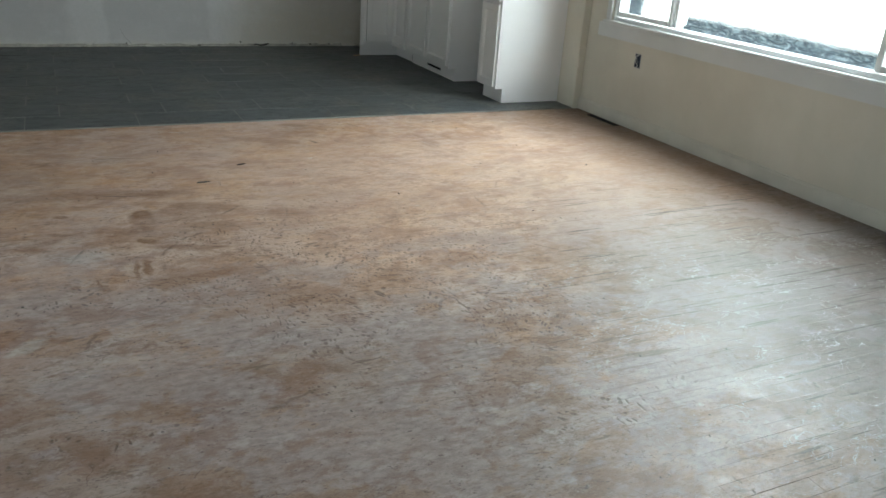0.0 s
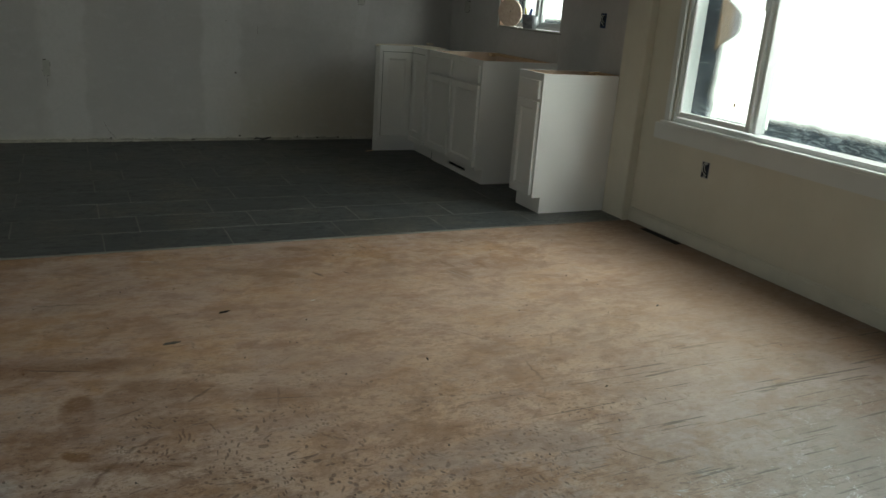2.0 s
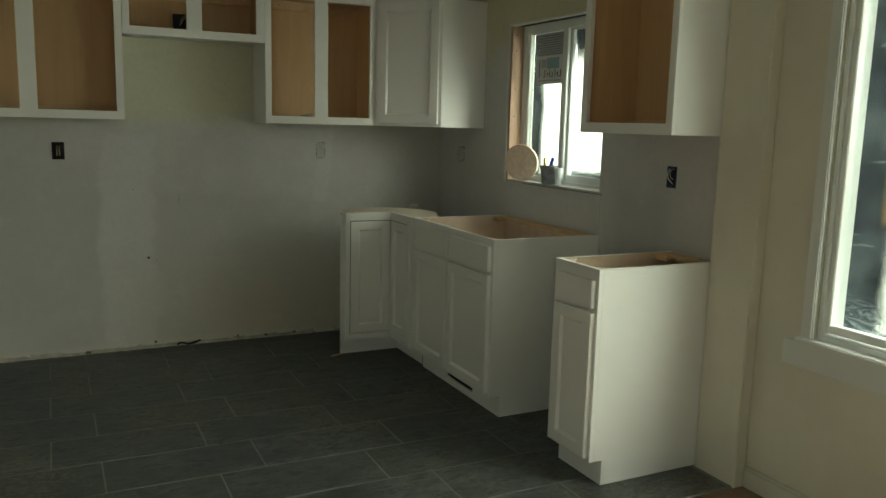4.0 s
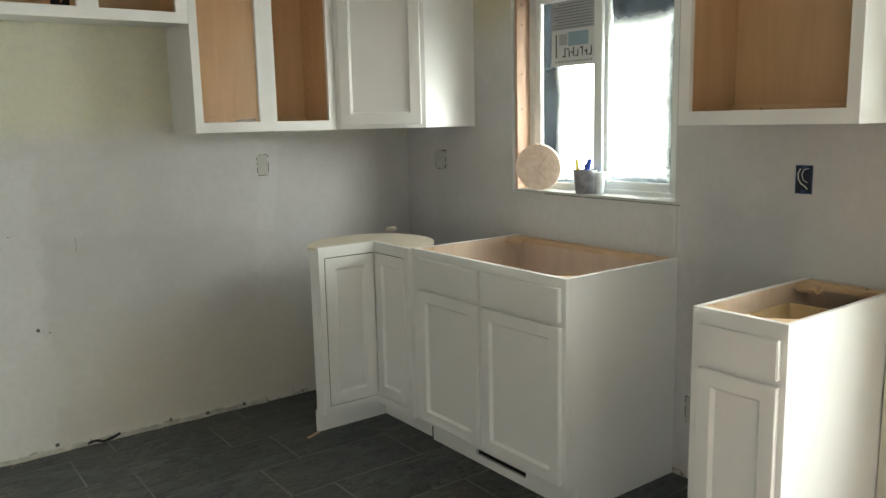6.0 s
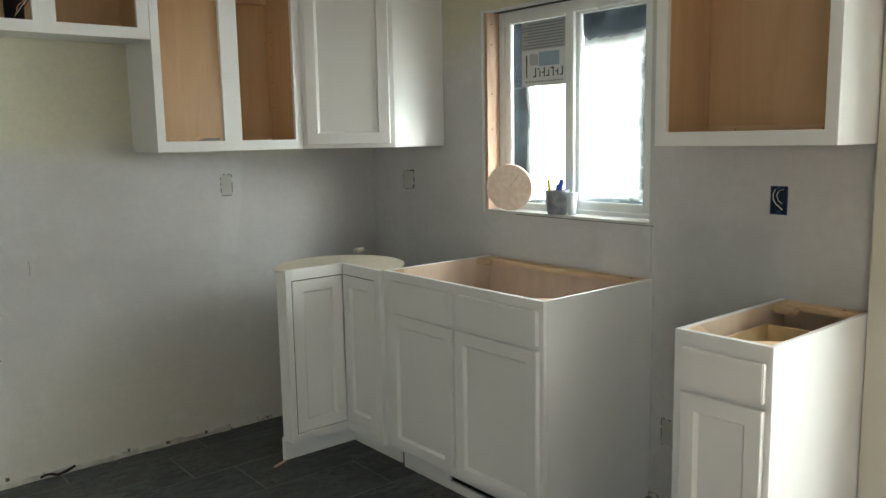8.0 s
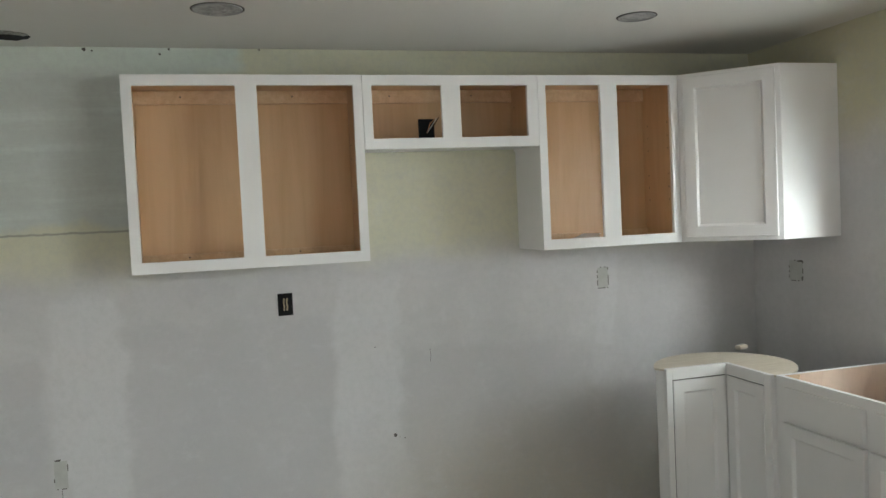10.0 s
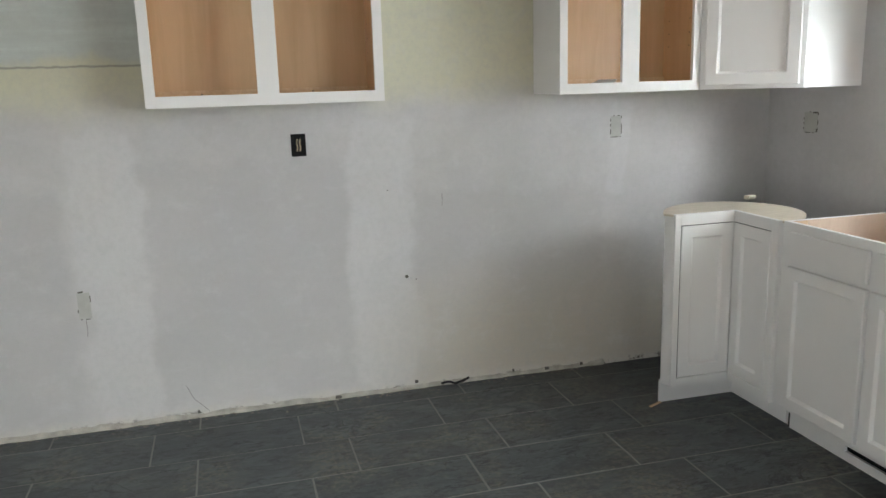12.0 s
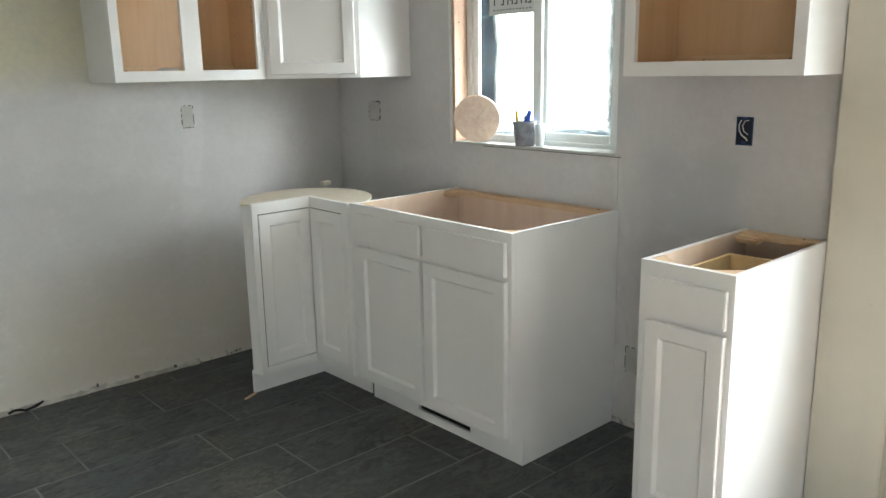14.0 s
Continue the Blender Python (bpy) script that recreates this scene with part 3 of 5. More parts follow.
def film_sheet(name, y0, y1, z0, z1, edges, smear=False):
    """Clear masking film taped over a pane: dark, crinkled margins round a clear middle."""
    n = Nodes(name, 0.25)
    ax = n.axes()
    w = n.f("MULTIPLY", n.f("SUBTRACT", n.grain(5, 7, 0.68), 0.5), 0.10)
    d = None
    north, south, low, high = edges
    for e, width, s, at in ((n.f("SUBTRACT", y1, ax[1]), north, 1, 0), (n.f("SUBTRACT", ax[1], y0), south, 1, 0), (n.f("SUBTRACT", ax[2], z0), low, 1, 0), (n.f("SUBTRACT", z1, ax[2]), high, 1, 0)):
        if width <= 0:
            continue
        k = n.step(n.f("ADD", e, n.f("MULTIPLY", w, min(1.0, width * 5))), width * 0.62, width * 1.35, 1, 0)
        d = k if d is None else n.f("MAXIMUM", d, k)
    crinkle = n.grain(20, 7, 0.72, n.stretch(1, 0.45, 1.8), 2.4)
    soft = n.grain(3.5, 4, 0.55)
    low_band = n.step(ax[2], z0 + 0.20, z0 + 0.05)
    # highlights on the crinkles, painted as bluish-white colour
    light = n.f("ADD", n.f("MULTIPLY", n.step(soft, 0.45, 0.75), 0.22), n.f("MULTIPLY", n.step(crinkle, 0.46, 0.66, 0.12, 1.0), n.f("MULTIPLY", low_band, 0.85)))
    col = n.mix(light, (0.02, 0.03, 0.05), (0.50, 0.58, 0.66))
    # narrow white glints painted across the film
    glint_streak = n.step(n.grain(9, 3, 0.5, n.stretch(1, 0.35, 2.6), 0.6), 0.66, 0.72)
    col = n.mix(n.f("MULTIPLY", glint_streak, 0.30), col, (0.62, 0.70, 0.76))
    if smear:
        reach = n.f("ADD", n.step(n.f("ABSOLUTE", n.f("SUBTRACT", ax[2], 1.245)), 0.20, 0.03, 0.0, 0.20), n.f("MULTIPLY", w, 0.5))
        out = n.f("SUBTRACT", -3.22, ax[1])
        p = n.step(n.f("SUBTRACT", reach, out), -0.01, 0.055)
        p = n.f("MULTIPLY", p, n.patch(ax[1], ax[2], -3.6, -3.20, 1.06, 1.42, 0.04))
        d = n.f("MAXIMUM", d, n.f("MULTIPLY", p, 0.74))
        col = n.mix(n.f("MULTIPLY", p, n.step(out, 0.0, 0.03)), col, n.mix(n.step(out, 0.08, 0.17), (0.42, 0.26, 0.14), (0.46, 0.44, 0.50)))
    n.colour(col)
    n.bump(n.f("MULTIPLY", crinkle, n.f("ADD", n.f("MULTIPLY", low_band, 0.9), 0.1)), 0.6, 0.01)
    clear = n.t.nodes.new("ShaderNodeBsdfTransparent")
    mx = n.t.nodes.new("ShaderNodeMixShader")
    n.wire(n.f("MULTIPLY", d, n.step(n.f("MULTIPLY", crinkle, n.f("ADD", n.f("MULTIPLY", low_band, 0.5), 0.5)), 0.42, 0.72, 0.985, 0.72)), mx.inputs[0])
    n.wire(clear.outputs[0], mx.inputs[1])
    n.wire(n.b.outputs[0], mx.inputs[2])
    n.wire(mx.outputs[0], n.t.nodes["Material Output"].inputs[0])
    return n.m


# ---- mesh helpers ----
def box(bm, x0, x1, y0, y1, z0, z1):
    vs = [bm.verts.new(p) for p in itertools.product((x0, x1), (y0, y1), (z0, z1))]
    for q in ((0, 1, 3, 2), (4, 6, 7, 5), (0, 4, 5, 1), (2, 3, 7, 6), (0, 2, 6, 4), (1, 5, 7, 3)):
        bm.faces.new([vs[i] for i in q])
    return bm


def boxes(*dims, soft=0.0):
    bm = bmesh.new()
    for d in dims:
        box(bm, *d)
    if soft:
        bmesh.ops.bevel(bm, geom=bm.edges[:], offset=soft, segments=2, affect="EDGES", clamp_overlap=True)
    return bm


def prism(points, z0, z1, soft=0.0):
    """An upright prism over an outline given counterclockwise."""
    bm = bmesh.new()
    low = [bm.verts.new((x, y, z0)) for x, y in points]
    top = [bm.verts.new((x, y, z1)) for x, y in points]
    bm.faces.new(top)
    bm.faces.new(low[::-1])
    for i in range(len(points)):
        j = (i + 1) % len(points)
        bm.faces.new((low[i], low[j], top[j], top[i]))
    if soft:
        bmesh.ops.bevel(bm, geom=bm.edges[:], offset=soft, segments=2, affect="EDGES", clamp_overlap=True)
    return bm


def lathe(profile, n=32, centre=(0, 0)):
    """A closed turned body from (radius, z) pairs."""
    bm = bmesh.new()
    rings = [[bm.verts.new((centre[0] + r * math.cos(a * math.tau / n), centre[1] + r * math.sin(a * math.tau / n), z)) for a in range(n)] for r, z in profile]
    for a, b in zip(rings, rings[1:]):
        for i in range(n):
            bm.faces.new((a[i], a[(i + 1) % n], b[(i + 1) % n], b[i]))
    return bm


def tube(points, radius, n=8):
    """A bent round cable through points."""
    bm = bmesh.new()
    pts = [Vector(p) for p in points]
    rings = []
    for i, p in enumerate(pts):
        d = (pts[min(i + 1, len(pts) - 1)] - pts[max(i - 1, 0)]).normalized()
        s = d.orthogonal().normalized()
        if rings and s.dot(last) < 0:
            s = -s
        last = s
        q = d.cross(s)
        rings.append([bm.verts.new(p + radius * (math.cos(k * math.tau / n) * s + math.sin(k * math.tau / n) * q)) for k in range(n)])
    for a, b in zip(rings, rings[1:]):
        for i in range(n):
            bm.faces.new((a[i], a[(i + 1) % n], b[(i + 1) % n], b[i]))
    bm.faces.new(rings[0][::-1])
    bm.faces.new(rings[-1])
    return bm


def to_mesh(name, bm, material, smooth=False):
    bmesh.ops.recalc_face_normals(bm, faces=bm.faces)
    me = bpy.data.meshes.new(name)
    bm.to_mesh(me)
    bm.free()
    me.materials.append(material)
    if smooth:
        me.shade_smooth()
    return me


def part(name, bm, material, parent=None, label="", smooth=False):
    ob = new(name, to_mesh(name, bm, material, smooth))
    ob.parent = parent
    return tagged(ob, label)


def structure(name, bm, material, label, category=""):
    return tagged(new(name, to_mesh(name, bm, material)), label, category, kind="structure")


def thing(name, m, label, category, group=""):
    ob = new(name)
    ob.empty_display_size = 0.1
    ob.matrix_world = m
    return tagged(ob, label, category, group)


# ---- the room ----
CEILING, WEST, SOUTH, TH = 2.315, -5.3, -9.9, 0.15
KW = (-1.812, -0.90, 1.087, 1.985)
DW = (-5.86, -3.115, 0.668, 2.06)


def wall_with_hole(x0, x1, y0, y1, z0, z1, hole):
    a, b, c, d = hole
    bm = bmesh.new()
    rings = [[bm.verts.new((x, y, z)) for y, z in ring] for x in (x0, x1) for ring in (((y0, z0), (y1, z0), (y1, z1), (y0, z1)), ((a, c), (b, c), (b, d), (a, d)))]
    for i in range(4):
        j = (i + 1) % 4
        for p, q in ((0, 1), (2, 3), (0, 2), (1, 3)):
            bm.faces.new((rings[p][i], rings[p][j], rings[q][j], rings[q][i]))
    return bm


def glow(name, c, strength):
    m = bpy.data.materials.new(name)
    m.use_nodes = True
    e = m.node_tree.nodes.new("ShaderNodeEmission")
    e.inputs[0].default_value, e.inputs[1].default_value = (*c, 1), strength
    m.node_tree.links.new(e.outputs[0], m.node_tree.nodes["Material Output"].inputs[0])
    return m


structure("backdrop", boxes((2.6, 2.62, -12, 6, -0.45, 5.5)), glow("overcast_glare", (0.96, 1.0, 0.97), SKY_GLARE), "plain white overcast daylight outside the windows", "backdrop")
structure("ground", boxes((-60, 60, -60, 60, -0.5, -0.45)), paint("lawn_soil", (0.07, 0.09, 0.04), 0.9, 0.3), "flat grass and soil outside the house", "ground")
floor_kitchen = structure("floor_kitchen", boxes((WEST, 0.0, -2.848, 0.0, -0.05, -0.0012)), GROUT, "light grey grout bed under the kitchen floor tiles", "floor")
floor_dining = structure("floor_dining", boxes((WEST, 0.0, SOUTH, -2.848, -0.05, -0.0105)), JOINT, "scraped old strip-wood floor with grey thinset haze and brown stains", "floor")
structure("wall_north", boxes((WEST - TH, TH, 0.0, TH, -0.05, CEILING + 0.1)), WALL_N, "skim-coated drywall with mud patches and old cream paint above", "wall")
structure("wall_east_kitchen", wall_with_hole(0.0, TH, -2.635, 0.0, -0.05, CEILING + 0.1, KW), WALL_E, "grey skim-coated drywall round the kitchen window", "wall")
structure("wall_east_dining", wall_with_hole(0.0, TH, SOUTH - TH, -2.635, -0.05, CEILING + 0.1, DW), CREAM, "cream painted dining wall with the large window", "wall")
structure("wall_stub", boxes((-0.058, 0.0, -2.858, -2.637, -0.009, CEILING), soft=0.004), CREAM, "cream painted stub of wall beside the base cabinet", "wall")
# unseen walls, with assumed openings that let the fill lamps in
structure("wall_west", wall_with_hole(WEST - TH, WEST, SOUTH - TH, 0.0, -0.05, CEILING + 0.1, (-6.9, -5.1, 0.05, 2.08)), CREAM, "plain cream painted wall, unseen, with an assumed opening for fill light", "wall")
structure("wall_south", boxes((WEST, -4.1, SOUTH - TH, SOUTH, -0.05, CEILING + 0.1), (-1.9, 0, SOUTH - TH, SOUTH, -0.05, CEILING + 0.1), (-4.1, -1.9, SOUTH - TH, SOUTH, 2.1, CEILING + 0.1)), CREAM, "plain cream painted wall, unseen, with an assumed opening for fill light", "wall")
structure("ceiling", boxes((WEST - TH, TH, SOUTH - TH, TH, CEILING, CEILING + 0.12)), CEIL, "off-white painted ceiling", "ceiling")

structure("baseboard", boxes((-0.016, 0.0, SOUTH, -2.860, -0.004, 0.072), (-0.012, 0.0, SOUTH, -2.860, 0.072, 0.084), soft=0.003), BASEPAINT, "white painted baseboard, scuffed, below the dining window", "baseboard")


# ragged plaster foot and crumbs along the north wall
foot = bmesh.new()
steps = 130
prev = None
for i in range(steps + 1):
    x = WEST + (-0.92 - WEST) * i / steps
    d = 0.010 + 0.010 * max(0.0, min(1.0, (-1.6 - x) / 2)) + 0.007 * noise.noise(Vector((x * 9, 0, 0))) + 0.004 * noise.noise(Vector((x * 31, 3, 0)))
    h = 0.020 + 0.012 * noise.noise(Vector((x * 7, 7, 0))) + 0.008 * noise.noise(Vector((x * 27, 9, 0)))
    cur = [foot.verts.new(p) for p in ((x, 0.001, 0.0), (x, -d, 0.0), (x, -d * 0.8, h * 0.55), (x, 0.001, h))]
    if prev:
        for k in range(3):
            foot.faces.new((prev[k], prev[k + 1], cur[k + 1], cur[k]))
    prev = cur
structure("plaster_foot", foot, paint("broken_plaster", (0.50, 0.475, 0.42), 0.9, 0.18, 14.0, 0.5, 90), "rough broken plaster edge along the wall foot", "wall trim")
crumbs = bmesh.new()
pick = random.Random(8)
for _ in range(260):
    x = pick.uniform(-4.6, -0.95)
    y = -abs(pick.gauss(0.012, 0.02)) - 0.008
    s = pick.uniform(0.0015, 0.006)
    a = pick.uniform(0, 3.14)
    vs = [crumbs.verts.new((x + s * 1.6 * math.cos(a + k), y + s * math.sin(a + k), 0.0 if i < 3 else s * 0.9)) for i, k in enumerate((0, 2.1, 4.2, 1.0))]
    for q in ((0, 1, 3), (1, 2, 3), (2, 0, 3)):
        crumbs.faces.new([vs[i] for i in q])
tagged(part("plaster_crumbs", crumbs, paint("crumb_plaster", (0.30, 0.27, 0.23), 0.9, 0.3, 30), None), "dark and pale plaster crumbs along the wall foot", "debris", kind="stuff")
for x, h, w in ((-1.42, 0.030, 0.010), (-1.24, 0.018, 0.022), (-1.92, 0.040, 0.018), (-2.30, 0.012, 0.03), (-2.93, 0.03, 0.012), (-1.05, 0.02, 0.016)):
    g = thing("wall_gouge", pose(x, -0.0165 - 0.006 * (x < -1.8), h), "small dark gouge at the foot of the drywall", "wall damage", "gouges along the wall foot")
    part("gouge", prism([(-w / 2, 0.002), (w * 0.1, 0.001), (w / 2, 0.002), (w * 0.2, 0.012), (-w * 0.4, 0.012)], -0.006, 0.007, 0.001), SCORE, g)


# ---- windows ----
def pane(name, y0, y1, z0, z1, x, parent):
    ob = part(name, boxes((x - 0.002, x + 0.002, y0, y1, z0, z1)), GLASS, parent)
    ob.visible_shadow = False
    return ob


def frame_ring(x0, x1, y0, y1, z0, z1, wy0, wy1, wz0, wz1, soft=0.003):
    return boxes((x0, x1, y0, y0 + wy0, z0, z1), (x0, x1, y1 - wy1, y1, z0, z1), (x0, x1, y0 + wy0, y1 - wy1, z0, z0 + wz0), (x0, x1, y0 + wy0, y1 - wy1, z1 - wz1, z1), soft=soft)


def sheet(name, y0, y1, z0, z1, x, parent, edges, smear=False):
    ob = part(name, boxes((x, x + 0.001, y0, y1, z0, z1)), film_sheet(name + "_film", y0, y1, z0, z1, edges, smear), parent, "clear plastic masking film with dark crinkled edges")
    ob.visible_shadow = False
    return ob


w1 = tagged(thing("window_1", pose(0, 0, 0), "white vinyl sliding window with masking film, bare lumber jamb", "window"), kind="structure")
part("window_frame", frame_ring(0.081, 0.135, -1.811, -0.9015, 1.092, 1.9800, 0.062, 0.052, 0.018, 0.045), VINYL, w1)
fixed = part("fixed_sash", frame_ring(0.083, 0.100, -1.362, -0.954, 1.103, 1.955, 0.048, 0.035, 0.022, 0.03), VINYL, w1)
pane("pane", -1.314, -0.989, 1.125, 1.925, 0.091, fixed)
sliding = part("sliding_sash", frame_ring(0.103, 0.125, -1.748, -1.332, 1.103, 1.955, 0.042, 0.048, 0.042, 0.03), VINYL, w1)
pane("pane", -1.706, -1.380, 1.145, 1.925, 0.114, sliding)
part("jamb_board", boxes((0.002, 0.0805, -0.918, -0.901, 1.091, 1.984), soft=0.001), JAMB, w1, "bare lumber jamb with screw heads")
for z in (1.20, 1.46, 1.62, 1.84, 1.93):
    part("screw", tube([(0.03, -0.9175, z), (0.03, -0.9190, z)], 0.004, 8), SCORE, w1)
part("window_sill", boxes((-0.004, 0.0805, -1.811, -0.885, 1.080, 1.0905), soft=0.003), PATCH, w1, "rough drywall sill edge")
part("sill_crack", boxes((-0.0015, 0.001, -1.835, -1.10, 1.0765, 1.0795)), SCORE, w1, "dark crack under the sill")
part("head_gap", boxes((0.002, 0.0805, -1.811, -0.919, 1.9805, 1.9845)), BLACK, w1, "dark shim gap over the window frame")
part("drywall_head", boxes((-0.004, 0.030, -1.811, -0.886, 1.9785, 1.9860), soft=0.001), TRIM, w1, "ragged drywall edge over the window")
part("drywall_edge", boxes((-0.006, 0.004, -0.899, -0.886, 1.075, 1.99), soft=0.002), TRIM, w1)
sheet("film", -1.37, -0.95, 1.095, 1.98, 0.138, w1, (0.115, 0.0, 0.045, 0.13))
sheet("film", -1.80, -1.37, 1.095, 1.98, 0.138, w1, (0.0, 0.15, 0.075, 0.20))

w2 = tagged(thing("window_2", pose(0, 0, 0), "large white vinyl picture window with sliding side sashes and masking film", "window"), kind="structure")
a, b, c, d = DW
part("window_frame", frame_ring(0.004, 0.12, a + 0.002, b - 0.002, c + 0.002, d - 0.002, 0.018, 0.018, 0.024, 0.045), VINYL, w2)
for name, y0, y1, px in (("side_sash", -3.700, -3.136, 0.030), ("side_sash", -5.838, -5.178, 0.030)):
    s = part(name, frame_ring(px - 0.018, px + 0.018, y0, y1, c + 0.034, d - 0.05, 0.033, 0.022, 0.030, 0.04), VINYL, w2)
    pane("pane", y0 + 0.033, y1 - 0.022, c + 0.064, d - 0.09, px, s)
for y in (-3.7135, -5.164):
    part("mullion", boxes((0.03, 0.10, y - 0.012, y + 0.012, c + 0.032, d - 0.047), soft=0.003), VINYL, w2)
pane("picture_pane", -5.152, -3.726, c + 0.033, d - 0.048, 0.075, w2)
latch = part("sash_latch", boxes((-0.010, 0.012, -3.692, -3.670, 1.31, 1.41), soft=0.009), VINYL, w2)
part("casing", boxes((-0.018, 0.0, b + 0.004, b + 0.052, c, d + 0.05), (-0.018, 0.0, a - 0.052, a - 0.004, c, d + 0.05), (-0.018, 0.0, a, b, d, d + 0.05), soft=0.004), TRIM, w2, "white painted window casing")
part("window_sill", boxes((-0.038, 0.02, a - 0.062, b + 0.062, c - 0.018, c + 0.002), soft=0.005), TRIM, w2)
part("apron", boxes((-0.016, 0.0, a - 0.11, b + 0.125, c - 0.112, c - 0.019), soft=0.003), TRIM, w2, "flat painted apron board")
sheet("film", -3.714, -3.12, c, d, 0.124, w2, (0.16, 0.0, 0.055, 0.0), True)
sheet("film", -5.165, -3.714, c, d, 0.124, w2, (0.0, 0.0, 0.11, 0.0))
sheet("film", -5.86, -5.165, c, d, 0.124, w2, (0.0, 0.15, 0.05, 0.0))


# ---- cabinets ----
def rings_mesh(rings):
    """Joins rectangular rings (x0, x1, z0, z1, y) one to the next, and the last to the first."""
    bm = bmesh.new()
    loops = [[bm.verts.new((x, y, z)) for x, z in ((x0, z0), (x1, z0), (x1, z1), (x0, z1))] for x0, x1, z0, z1, y in rings]
    for a, b in zip(loops, loops[1:] + loops[:1]):
        for i in range(4):
            k = (i + 1) % 4
            bm.faces.new((a[i], a[k], b[k], b[i]))
    return bm


def door_panel(parent, name, x0, x1, z0, z1, y, rail=0.055, t=0.019):
    """A shaker door that stands proud of the plane y: a moulded frame with a sloped inner bead, and a child panel."""
    c, bead, deep = 0.0022, 0.010, 0.0115

    def ring(i, yy):
        return (x0 + i, x1 - i, z0 + i, z1 - i, yy)

    d = part(name, rings_mesh([ring(0, y), ring(0, y - t + c), ring(c, y - t), ring(rail - bead, y - t), ring(rail - bead + 0.0018, y - t + 0.0014), ring(rail - 0.0012, y - t + deep - 0.002), ring(rail, y - t + deep), ring(rail, y)]), WHITE, parent)
    part("panel", boxes((x0 + rail + 0.0002, x1 - rail - 0.0002, y - t + deep, y - 0.003, z0 + rail + 0.0002, z1 - rail - 0.0002)), WHITE, d)
    return d


def face_frame(parent, w, h0, h1, openings, t=0.019):
    """The face frame over x 0..w and z h0..h1, cut by openings (x0, x1, z0, z1) that share their heights column by column."""
    xs = sorted({0.0, w, *(o[0] for o in openings), *(o[1] for o in openings)})
    bm = bmesh.new()
    for xa, xb in zip(xs, xs[1:]):
        cuts = sorted((o[2], o[3]) for o in openings if o[0] <= xa + 1e-6 and o[1] >= xb - 1e-6)
        z = h0
        for za, zb in cuts:
            box(bm, xa, xb, 0, t, z, za)
            z = zb
        box(bm, xa, xb, 0, t, z, h1)
    bmesh.ops.remove_doubles(bm, verts=bm.verts[:], dist=1e-5)
    return part("face_frame", bm, WHITE, parent)


def wall_cabinet(m, w, h, d, openings, label, rail_holes=True):
    c = thing("wall_cabinet", m, label, "kitchen cabinet", "wall cabinets of the kitchen")
    face_frame(c, w, 0, h, openings)
    k = 0.004
    for dims in ((0, k, 0.0195, d, 0, h), (w - k, w, 0.0195, d, 0, h)):
        part("side_panel", boxes(dims), WHITE, c)
    part("bottom_panel", boxes((k, w - k, 0.0195, d, 0.012, 0.016)), WHITE, c)
    part("top_panel", boxes((k, w - k, 0.0195, d, h - k, h)), WHITE, c)
    g = 0.0165
    part("side_liner", boxes((k, g, 0.0195, d - 0.013, 0.016, h - k)), LINER, c, "maple veneer interior")
    part("side_liner", boxes((w - g, w - k, 0.0195, d - 0.013, 0.016, h - k)), LINER, c, "maple veneer interior")
    part("back_liner", boxes((k, w - k, d - 0.0125, d, 0.016, h - k)), LINER, c)
    part("bottom_shelf", boxes((g, w - g, 0.0195, d - 0.013, 0.0165, 0.030)), LINER, c)
    part("top_liner", boxes((g, w - g, 0.0195, d - 0.013, h - 0.018, h - 0.0045)), LINER, c)
    part("hanging_rail", boxes((g, w - g, d - 0.032, d - 0.0135, h - 0.075, h - 0.0185), soft=0.002), RAW, c, "raw pine hanging rail")
    part("hanging_rail", boxes((g, w - g, d - 0.032, d - 0.0135, 0.0305, 0.062), soft=0.002), RAW, c)
    for z in (0.20, 0.26, 0.32, 0.44, 0.50, 0.56):
        if z < h - 0.1:
            for yy in (0.07, d - 0.06):
                part("shelf_pin_hole", lathe([(0.0001, 0), (0.0032, 0), (0.0032, 0.0006), (0.0001, 0.0006)], 8), SCORE, c).matrix_local = pose(w - g - 0.0008, yy, z, 0, 90, 0)
    for x in (w * 0.22, w * 0.72):
        for z in (0.046, h - 0.045):
            part("screw", lathe([(0.0001, 0), (0.0036, 0), (0.0030, 0.0015), (0.0001, 0.0018)], 8), SCORE, c).matrix_local = pose(x, d - 0.032, z, 90, 0, 0)
    return c


Z0, H = 1.385, 0.764
ua = wall_cabinet(pose(-2.998, -0.305, Z0), 0.924, H, 0.305, [(0.038, 0.420, 0.044, 0.722), (0.503, 0.886, 0.044, 0.722)], "white wide double wall cabinet, doors off, empty maple inside")
um = wall_cabinet(pose(-2.072, -0.305, 1.843), 0.770, 0.306, 0.305, [(0.038, 0.336, 0.044, 0.263), (0.418, 0.722, 0.044, 0.263)], "short white wall cabinet over the range space, doors off")
ub = wall_cabinet(pose(-1.300, -0.305, Z0), 0.688, H, 0.305, [(0.036, 0.298, 0.044, 0.722), (0.380, 0.650, 0.044, 0.722)], "white double wall cabinet, doors off, papers on its bottom shelf")
ud = wall_cabinet(pose(-0.305, -2.045, Z0, 0, 0, -90), 0.588, H, 0.304, [(0.040, 0.552, 0.044, 0.722)], "white wall cabinet without doors beside the kitchen window")

